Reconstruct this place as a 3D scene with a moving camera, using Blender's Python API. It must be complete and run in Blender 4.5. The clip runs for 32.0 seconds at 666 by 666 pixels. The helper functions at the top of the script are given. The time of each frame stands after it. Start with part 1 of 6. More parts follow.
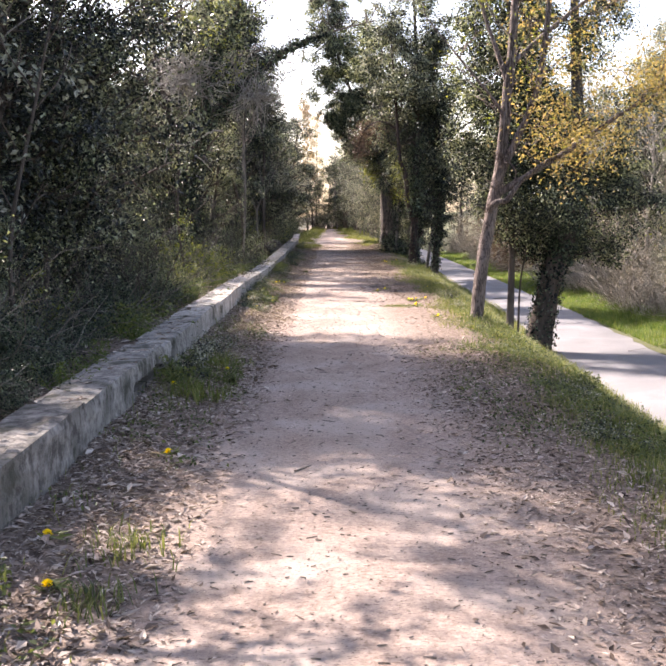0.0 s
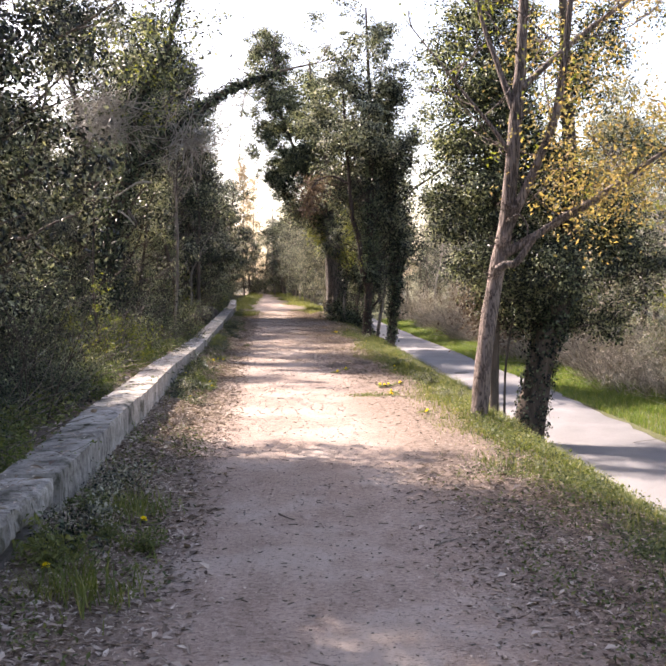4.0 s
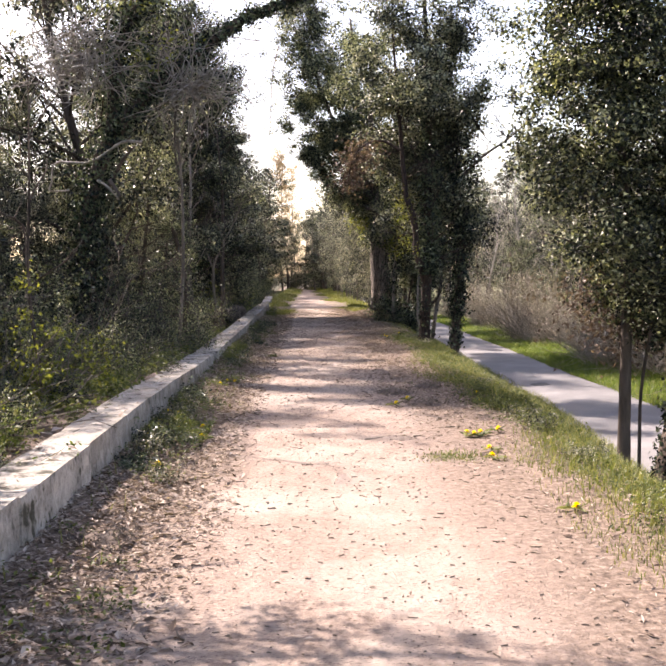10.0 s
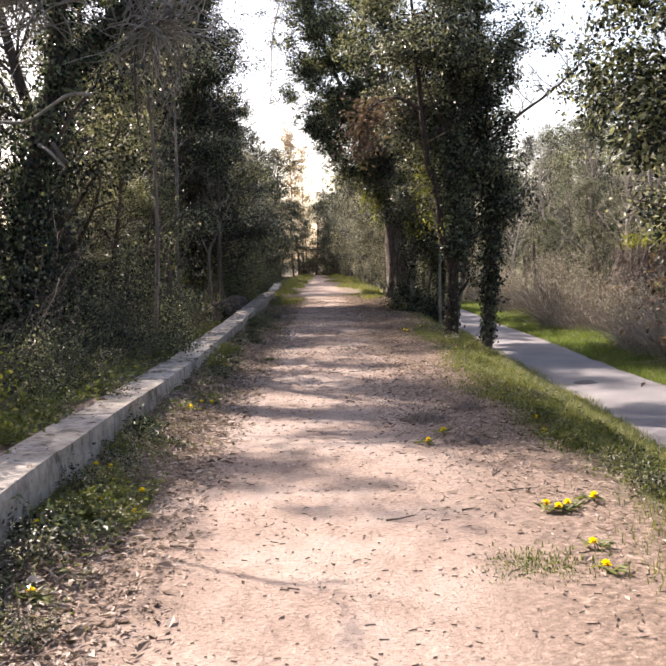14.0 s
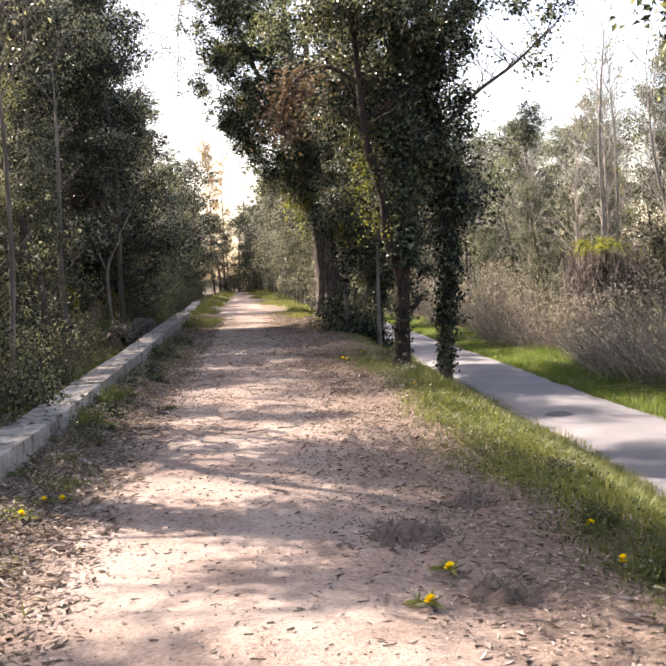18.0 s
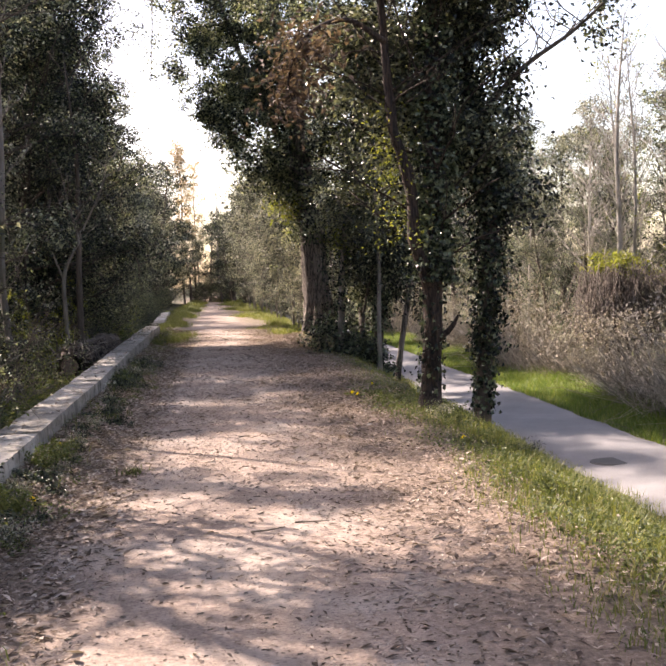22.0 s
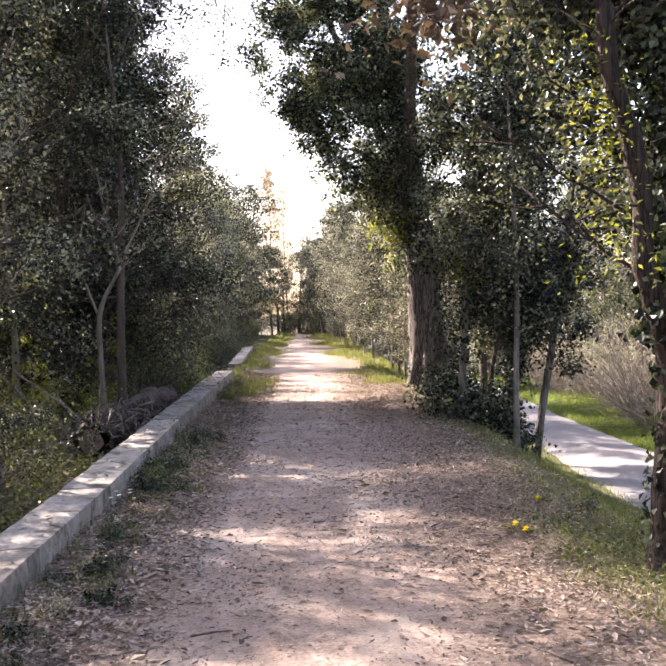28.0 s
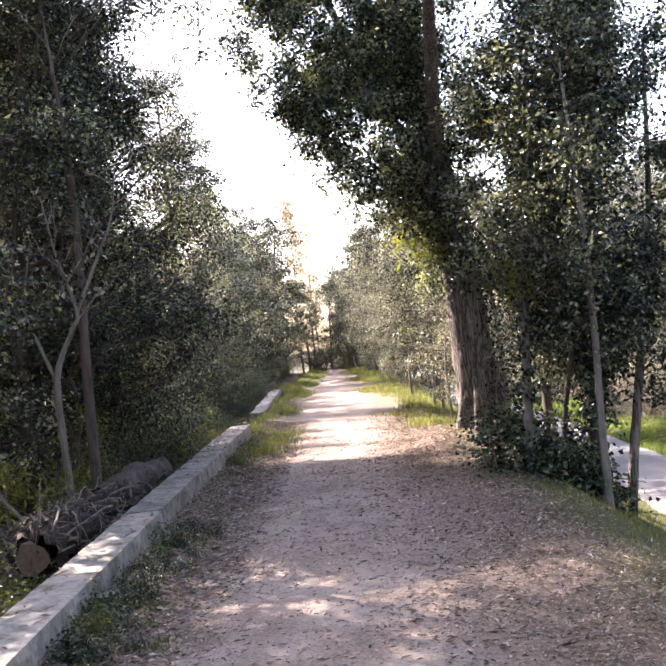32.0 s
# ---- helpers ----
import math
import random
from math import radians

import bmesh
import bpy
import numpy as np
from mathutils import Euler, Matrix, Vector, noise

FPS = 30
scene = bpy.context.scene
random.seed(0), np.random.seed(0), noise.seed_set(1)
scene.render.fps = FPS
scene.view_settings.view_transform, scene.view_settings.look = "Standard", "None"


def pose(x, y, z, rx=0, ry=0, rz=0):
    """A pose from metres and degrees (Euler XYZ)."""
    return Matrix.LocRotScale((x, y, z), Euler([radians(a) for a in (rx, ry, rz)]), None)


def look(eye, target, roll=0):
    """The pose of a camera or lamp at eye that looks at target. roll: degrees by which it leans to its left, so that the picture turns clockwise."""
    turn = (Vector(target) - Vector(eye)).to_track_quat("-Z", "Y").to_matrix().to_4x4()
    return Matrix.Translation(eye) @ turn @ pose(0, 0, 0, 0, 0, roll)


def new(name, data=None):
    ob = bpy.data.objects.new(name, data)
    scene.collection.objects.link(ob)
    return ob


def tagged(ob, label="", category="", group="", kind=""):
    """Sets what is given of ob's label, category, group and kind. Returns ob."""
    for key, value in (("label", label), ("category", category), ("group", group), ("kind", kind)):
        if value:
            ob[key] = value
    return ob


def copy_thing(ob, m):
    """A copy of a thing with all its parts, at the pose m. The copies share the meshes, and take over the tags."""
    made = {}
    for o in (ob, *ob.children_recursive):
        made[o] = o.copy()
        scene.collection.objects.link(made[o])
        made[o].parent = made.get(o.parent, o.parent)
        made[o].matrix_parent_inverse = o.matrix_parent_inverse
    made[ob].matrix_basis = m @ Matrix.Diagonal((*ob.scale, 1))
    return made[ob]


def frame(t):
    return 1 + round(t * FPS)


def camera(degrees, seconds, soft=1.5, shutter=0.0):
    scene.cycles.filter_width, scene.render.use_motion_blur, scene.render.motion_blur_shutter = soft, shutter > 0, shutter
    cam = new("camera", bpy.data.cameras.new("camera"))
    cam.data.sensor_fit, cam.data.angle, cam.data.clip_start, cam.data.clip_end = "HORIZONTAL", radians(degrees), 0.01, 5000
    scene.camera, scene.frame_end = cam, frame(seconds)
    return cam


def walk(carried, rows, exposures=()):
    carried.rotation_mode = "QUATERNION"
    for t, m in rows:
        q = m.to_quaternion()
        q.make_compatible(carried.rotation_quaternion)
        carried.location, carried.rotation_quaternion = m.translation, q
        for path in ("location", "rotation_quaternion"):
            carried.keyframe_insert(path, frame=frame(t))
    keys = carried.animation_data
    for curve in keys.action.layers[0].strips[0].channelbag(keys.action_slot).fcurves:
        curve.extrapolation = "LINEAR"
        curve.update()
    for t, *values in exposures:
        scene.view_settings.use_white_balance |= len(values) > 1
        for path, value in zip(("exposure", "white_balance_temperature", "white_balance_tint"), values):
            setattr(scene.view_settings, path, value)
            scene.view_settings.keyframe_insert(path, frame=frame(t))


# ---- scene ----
cam = camera(36.8, 32.0, 2.0)
PATH = [
    (0, (0.232, 0.388, 1.447), (0.227, 2.373, 1.207), -1.4),
    (0.5, (0.142, 0.797, 1.438), (0.116, 2.784, 1.211), -2.0),
    (1, (0.099, 1.179, 1.431), (0.082, 3.165, 1.194), -2.1),
    (1.5, (0.109, 1.585, 1.429), (0.087, 3.568, 1.169), -2.2),
    (2, (0.071, 2.014, 1.458), (0.171, 3.997, 1.224), -2.5),
    (2.5, (0.102, 2.404, 1.449), (0.215, 4.395, 1.299), -1.2),
    (3, (0.091, 2.817, 1.424), (0.169, 4.808, 1.246), -1.8),
    (3.5, (-0.002, 3.166, 1.458), (0.141, 5.158, 1.349), -1.0),
    (5.5, (0.013, 4.823, 1.438), (0.063, 6.816, 1.276), -2.2),
    (6, (0.046, 5.182, 1.441), (0.14, 7.172, 1.265), -2.9),
    (6.5, (0.062, 5.524, 1.417), (0.189, 7.511, 1.229), -2.7),
    (7, (0.074, 5.907, 1.423), (0.099, 7.902, 1.288), -0.8),
    (7.5, (0.087, 6.34, 1.427), (0.18, 8.335, 1.309), -2.9),
    (8, (0.115, 6.723, 1.406), (0.239, 8.715, 1.272), -3.3),
    (8.5, (0.144, 7.099, 1.391), (0.243, 9.092, 1.262), -0.5),
    (9, (0.159, 7.497, 1.408), (0.264, 9.49, 1.272), -0.7),
    (9.5, (0.202, 7.919, 1.403), (0.286, 9.914, 1.292), -1.0),
    (10, (0.173, 8.303, 1.376), (0.217, 10.299, 1.253), -1.7),
    (10.5, (0.116, 8.685, 1.39), (0.249, 10.677, 1.264), -2.5),
    (11, (0.09, 9.065, 1.379), (0.256, 11.049, 1.194), -0.8),
    (11.5, (0.075, 9.374, 1.381), (0.234, 11.359, 1.201), -1.3),
    (12, (0.109, 9.77, 1.417), (0.289, 11.758, 1.291), -3.3),
    (12.5, (0.166, 10.147, 1.4), (0.256, 12.144, 1.346), -2.3),
    (13, (0.239, 10.528, 1.381), (0.31, 12.526, 1.31), -3.8),
    (13.5, (0.29, 10.879, 1.369), (0.398, 12.873, 1.25), -5.3),
    (14, (0.32, 11.273, 1.37), (0.333, 13.267, 1.217), -2.7),
    (14.5, (0.345, 11.642, 1.368), (0.368, 13.64, 1.278), -1.3),
    (16.5, (0.416, 13.176, 1.342), (0.502, 15.174, 1.329), -3.2),
    (17, (0.374, 13.66, 1.348), (0.456, 15.658, 1.29), -4.3),
    (17.5, (0.329, 14.163, 1.337), (0.505, 16.153, 1.259), -3.9),
    (18, (0.397, 14.599, 1.322), (0.561, 16.588, 1.191), -3.8),
    (18.5, (0.428, 14.867, 1.326), (0.533, 16.86, 1.2), -1.7),
    (19, (0.428, 15.236, 1.351), (0.579, 17.229, 1.315), -2.1),
    (19.5, (0.402, 15.64, 1.338), (0.46, 17.639, 1.305), -3.1),
    (20, (0.345, 15.979, 1.329), (0.371, 17.978, 1.27), -3.5),
    (20.5, (0.255, 16.383, 1.351), (0.411, 18.375, 1.265), -4.1),
    (21, (0.237, 16.726, 1.33), (0.4, 18.715, 1.201), -3.4),
    (21.5, (0.234, 17.038, 1.342), (0.401, 19.027, 1.207), -2.7),
    (22, (0.199, 17.463, 1.359), (0.427, 19.447, 1.246), -2.7),
    (22.5, (0.185, 17.896, 1.356), (0.373, 19.883, 1.216), -2.8),
    (23, (0.145, 18.339, 1.359), (0.33, 20.325, 1.213), -4.1),
    (23.5, (0.136, 18.709, 1.369), (0.404, 20.685, 1.219), -4.2),
    (24, (0.17, 19.081, 1.411), (0.356, 21.072, 1.355), -1.5),
    (24.5, (0.214, 19.477, 1.409), (0.396, 21.469, 1.374), -1.4),
    (25, (0.259, 19.889, 1.38), (0.5, 21.872, 1.297), -3.6),
    (25.5, (0.265, 20.298, 1.405), (0.428, 22.286, 1.255), -3.6),
    (27.5, (0.245, 21.588, 1.526), (0.351, 23.576, 1.338), -3.1),
    (28, (0.316, 21.948, 1.534), (0.368, 23.947, 1.485), -2.1),
    (28.5, (0.396, 22.286, 1.495), (0.427, 24.284, 1.414), -2.6),
    (29, (0.534, 22.704, 1.523), (0.595, 24.701, 1.436), -3.3),
    (29.5, (0.664, 22.998, 1.535), (0.639, 24.996, 1.451), -0.2),
    (30, (0.684, 23.39, 1.536), (0.661, 25.388, 1.448), -2.9),
    (30.5, (0.645, 23.693, 1.533), (0.674, 25.692, 1.471), -4.6),
    (31, (0.567, 24.116, 1.555), (0.491, 26.114, 1.525), -3.8),
    (31.5, (0.495, 24.474, 1.608), (0.427, 26.473, 1.626), -6.5),
    (32, (0.521, 24.926, 1.587), (0.508, 26.926, 1.607), -6.7),
]
walk(cam, [(t, look(eye, aim, roll)) for t, eye, aim, roll in PATH], [(0, 1.8, 7050, 22), (2.5, 1.68, 7250, 22), (6, 1.86, 7450, 23), (9, 1.7, 7400, 23), (11, 1.45, 7350, 23), (12.5, 1.2, 7250, 21), (13.2, 1.16, 7250, 21), (14.2, 1.45, 7450, 22), (17, 1.62, 7550, 21), (18, 1.76, 7550, 21), (20.5, 1.84, 7600, 22), (22, 1.68, 7650, 23), (23.5, 1.68, 7650, 24), (25.5, 1.8, 7700, 24), (28, 2.25, 7350, 24), (30, 2.45, 7200, 24), (32, 2.45, 7150, 24)])

# ---- world, sun, exposure ----
SUN_EL, SUN_AZ = 41.0, -46.0
_el, _az = radians(SUN_EL), radians(SUN_AZ)
SUN_DIR = Vector((math.sin(_az) * math.cos(_el), math.cos(_az) * math.cos(_el), math.sin(_el)))
world = bpy.data.worlds.new("sky")
scene.world = world
world.use_nodes = True
_n = world.node_tree.nodes
_sky = _n.new("ShaderNodeTexSky")
_sky.sky_type, _sky.sun_disc = "NISHITA", False
_sky.sun_elevation, _sky.sun_rotation = _el, _az
_sky.air_density, _sky.dust_density, _sky.ozone_density = 1.0, 2.2, 1.0
world.node_tree.links.new(_sky.outputs[0], _n["Background"].inputs[0])
_n["Background"].inputs[1].default_value = 0.145
sun = new("sun", bpy.data.lights.new("sun", "SUN"))
sun.data.energy, sun.data.angle, sun.data.color = 5.0, radians(0.6), (1.0, 0.965, 0.915)
sun.matrix_world = look(SUN_DIR * 60, (0, 0, 0))

# ---- materials ----


def material(name):
    m = bpy.data.materials.new(name)
    m.use_nodes = True
    nt = m.node_tree
    return m, nt, nt.nodes["Principled BSDF"]


def ramp(nt, fac, stops):
    r = nt.nodes.new("ShaderNodeValToRGB")
    e = r.color_ramp.elements
    while len(e) < len(stops):
        e.new(0.5)
    for k, (p, c) in enumerate(stops):
        e[k].position, e[k].color = p, (*c, 1)
    nt.links.new(fac, r.inputs[0])
    return r.outputs[0]


def noise_tex(nt, scale, detail=4, rough=0.6, vec=None):
    t = nt.nodes.new("ShaderNodeTexNoise")
    t.inputs["Scale"].default_value, t.inputs["Detail"].default_value, t.inputs["Roughness"].default_value = scale, detail, rough
    if vec is not None:
        nt.links.new(vec, t.inputs["Vector"])
    return t.outputs["Fac"]


def mix(nt, fac, a, b, mode="MIX"):
    m = nt.nodes.new("ShaderNodeMix")
    m.data_type, m.blend_type = "RGBA", mode
    for sock, v in ((m.inputs[0], fac), (m.inputs[6], a), (m.inputs[7], b)):
        if isinstance(v, (int, float)):
            sock.default_value = v
        elif isinstance(v, tuple):
            sock.default_value = (*v, 1)
        else:
            nt.links.new(v, sock)
    return m.outputs[2]


def maths(nt, op, a, b=0.0, c=0.0):
    m = nt.nodes.new("ShaderNodeMath")
    m.operation = op
    for sock, v in zip(m.inputs, (a, b, c)):
        if isinstance(v, (int, float)):
            sock.default_value = v
        else:
            nt.links.new(v, sock)
    return m.outputs[0]


def step(nt, v, lo, hi):
    m = nt.nodes.new("ShaderNodeMapRange")
    m.interpolation_type = "SMOOTHSTEP"
    nt.links.new(v, m.inputs[0])
    m.inputs[1].default_value, m.inputs[2].default_value = lo, hi
    return m.outputs[0]


def bump(nt, bsdf, height, strength, distance):
    b = nt.nodes.new("ShaderNodeBump")
    b.inputs["Strength"].default_value, b.inputs["Distance"].default_value = strength, distance
    nt.links.new(height, b.inputs["Height"])
    nt.links.new(b.outputs[0], bsdf.inputs["Normal"])


def position(nt, stretch=None):
    g = nt.nodes.new("ShaderNodeNewGeometry").outputs["Position"]
    if stretch:
        m = nt.nodes.new("ShaderNodeMapping")
        m.inputs["Scale"].default_value = stretch
        nt.links.new(g, m.inputs[0])
        return m.outputs[0]
    return g


def leaf_material(name, stops, rough=0.45, glow=0.35, spec=0.4, blotch=0.5):
    """Leaves: each its own tint, in lighter and darker patches; light passes through in part."""
    m, nt, b = material(name)
    geo = nt.nodes.new("ShaderNodeNewGeometry")
    info = nt.nodes.new("ShaderNodeObjectInfo")
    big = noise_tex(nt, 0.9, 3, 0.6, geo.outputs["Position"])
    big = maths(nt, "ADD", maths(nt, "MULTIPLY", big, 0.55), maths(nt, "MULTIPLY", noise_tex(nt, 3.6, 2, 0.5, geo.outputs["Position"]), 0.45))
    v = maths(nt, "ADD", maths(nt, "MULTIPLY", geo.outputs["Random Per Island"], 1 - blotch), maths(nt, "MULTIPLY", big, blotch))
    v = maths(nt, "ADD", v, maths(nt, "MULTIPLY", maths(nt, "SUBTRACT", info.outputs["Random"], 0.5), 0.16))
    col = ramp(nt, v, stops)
    nt.links.new(col, b.inputs["Base Color"])
    b.inputs["Roughness"].default_value = rough
    b.inputs["Specular IOR Level"].default_value = spec
    tr = nt.nodes.new("ShaderNodeBsdfTranslucent")
    warm = mix(nt, 1.0, col, (1.0, 0.98, 0.58), "MULTIPLY")
    bright = nt.nodes.new("ShaderNodeVectorMath")
    bright.operation = "SCALE"
    bright.inputs["Scale"].default_value = 1.7
    nt.links.new(warm, bright.inputs[0])
    nt.links.new(bright.outputs[0], tr.inputs[0])
    ms = nt.nodes.new("ShaderNodeMixShader")
    ms.inputs[0].default_value = glow
    nt.links.new(b.outputs[0], ms.inputs[1])
    nt.links.new(tr.outputs[0], ms.inputs[2])
    nt.links.new(ms.outputs[0], nt.nodes["Material Output"].inputs[0])
    return m


def bark_material(name, dark, light, scale=1.0, moss=None, fissures=0.0):
    m, nt, b = material(name)
    p = position(nt, (14 * scale, 14 * scale, 2.6 * scale))
    n1 = maths(nt, "ADD", maths(nt, "MULTIPLY", noise_tex(nt, 1.4, 6, 0.7, p), 0.45), maths(nt, "MULTIPLY", noise_tex(nt, 0.42, 4, 0.6, p), 0.55))
    n2 = noise_tex(nt, 2.2, 3, 0.6, position(nt))
    if fissures:
        q = position(nt, (34 * scale, 34 * scale, 3.4 * scale))
        ridge = maths(nt, "ABSOLUTE", maths(nt, "SUBTRACT", noise_tex(nt, 1.0, 3, 0.55, q), 0.5))
        n1 = maths(nt, "SUBTRACT", maths(nt, "ADD", maths(nt, "MULTIPLY", n1, 0.6), 0.29), maths(nt, "MULTIPLY", maths(nt, "SUBTRACT", 1.0, step(nt, ridge, 0.0, 0.09)), fissures))
    col = ramp(nt, n1, ((0.36, dark), (0.5, tuple((a + c) / 2 for a, c in zip(dark, light))), (0.64, light)))
    if moss:
        col = mix(nt, step(nt, n2, 0.52, 0.7), col, moss)
    nt.links.new(col, b.inputs["Base Color"])
    b.inputs["Roughness"].default_value = 0.9
    bump(nt, b, n1, 1.0, 0.045)
    return m


M_BARK = bark_material("bark", (0.022, 0.016, 0.012), (0.15, 0.115, 0.092))
M_BARK_PALE = bark_material("bark_pale", (0.085, 0.068, 0.056), (0.30, 0.26, 0.225), 1.3, (0.12, 0.12, 0.08))
M_BARK_BROWN = bark_material("bark_brown", (0.036, 0.028, 0.023), (0.25, 0.208, 0.18), 0.8, fissures=0.22)
M_BARK_PINK = bark_material("bark_pink_grey", (0.045, 0.032, 0.027), (0.235, 0.182, 0.158), 1.0, fissures=0.2)
M_BARK_DARK = bark_material("bark_dark_brown", (0.012, 0.008, 0.007), (0.075, 0.05, 0.04), 0.9, fissures=0.2)
M_BARK_SILVER = bark_material("bark_silver_grey", (0.16, 0.14, 0.12), (0.42, 0.385, 0.34), 1.5, (0.22, 0.21, 0.16))
M_TWIG = bark_material("twig_bark", (0.07, 0.055, 0.042), (0.27, 0.23, 0.19), 2.0)
# Steep ramps put sunlit clumps and dark hollows into these four leaf colours.
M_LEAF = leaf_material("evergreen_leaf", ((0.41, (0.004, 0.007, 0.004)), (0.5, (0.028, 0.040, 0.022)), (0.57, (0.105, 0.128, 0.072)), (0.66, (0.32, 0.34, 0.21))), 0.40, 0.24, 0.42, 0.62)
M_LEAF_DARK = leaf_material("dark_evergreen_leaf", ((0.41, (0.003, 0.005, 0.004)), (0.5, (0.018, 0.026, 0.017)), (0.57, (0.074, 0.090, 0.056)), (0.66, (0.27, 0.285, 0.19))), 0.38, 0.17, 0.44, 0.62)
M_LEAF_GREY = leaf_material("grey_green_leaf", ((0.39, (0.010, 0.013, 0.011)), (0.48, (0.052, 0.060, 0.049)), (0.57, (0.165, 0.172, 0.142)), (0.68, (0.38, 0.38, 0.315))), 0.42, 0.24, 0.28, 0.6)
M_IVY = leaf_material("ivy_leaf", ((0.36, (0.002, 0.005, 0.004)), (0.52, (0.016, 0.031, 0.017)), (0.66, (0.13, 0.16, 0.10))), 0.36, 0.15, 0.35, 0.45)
M_LEAF_LIME = leaf_material("lime_leaf", ((0.15, (0.07, 0.09, 0.018)), (0.5, (0.16, 0.18, 0.036)), (0.9, (0.26, 0.26, 0.06))), 0.5, 0.45)
M_LEAF_GOLD = leaf_material("autumn_gold_leaf", ((0.15, (0.14, 0.135, 0.06)), (0.4, (0.235, 0.2, 0.085)), (0.65, (0.32, 0.24, 0.11)), (0.9, (0.34, 0.22, 0.115))), 0.55, 0.42)
M_LEAF_RUST = leaf_material("dead_rust_leaf", ((0.15, (0.06, 0.044, 0.038)), (0.5, (0.135, 0.096, 0.08)), (0.9, (0.27, 0.205, 0.172))), 0.7, 0.2, 0.2)
M_LEAF_PEACH = leaf_material("pale_orange_leaf", ((0.15, (0.28, 0.20, 0.145)), (0.5, (0.40, 0.30, 0.22)), (0.9, (0.50, 0.40, 0.31))), 0.7, 0.3, 0.2)
M_WEED = leaf_material("weed_leaf", ((0.2, (0.030, 0.044, 0.016)), (0.5, (0.092, 0.116, 0.037)), (0.85, (0.21, 0.22, 0.08))), 0.5, 0.35)
M_GRASS = leaf_material("grass_blade", ((0.1, (0.04, 0.06, 0.016)), (0.42, (0.108, 0.135, 0.036)), (0.7, (0.19, 0.195, 0.066)), (0.95, (0.40, 0.35, 0.20))), 0.55, 0.32, 0.3)
M_LUSH = leaf_material("lush_grass_blade", ((0.1, (0.03, 0.065, 0.014)), (0.45, (0.075, 0.13, 0.026)), (0.7, (0.15, 0.19, 0.05)), (0.92, (0.25, 0.24, 0.10))), 0.5, 0.4, 0.3)
M_LITTER = leaf_material("fallen_leaf", ((0.08, (0.055, 0.040, 0.033)), (0.3, (0.17, 0.130, 0.108)), (0.62, (0.33, 0.268, 0.23)), (0.93, (0.58, 0.505, 0.44))), 0.9, 0.08, 0.06, 0.25)
M_STRAW = leaf_material("dry_stem", ((0.1, (0.12, 0.102, 0.085)), (0.5, (0.29, 0.254, 0.213)), (0.9, (0.48, 0.43, 0.37))), 0.8, 0.1, 0.2, 0.3)
M_PETAL = leaf_material("dandelion_petal", ((0.1, (0.80, 0.60, 0.01)), (0.9, (0.90, 0.76, 0.03))), 0.6, 0.3, 0.2)


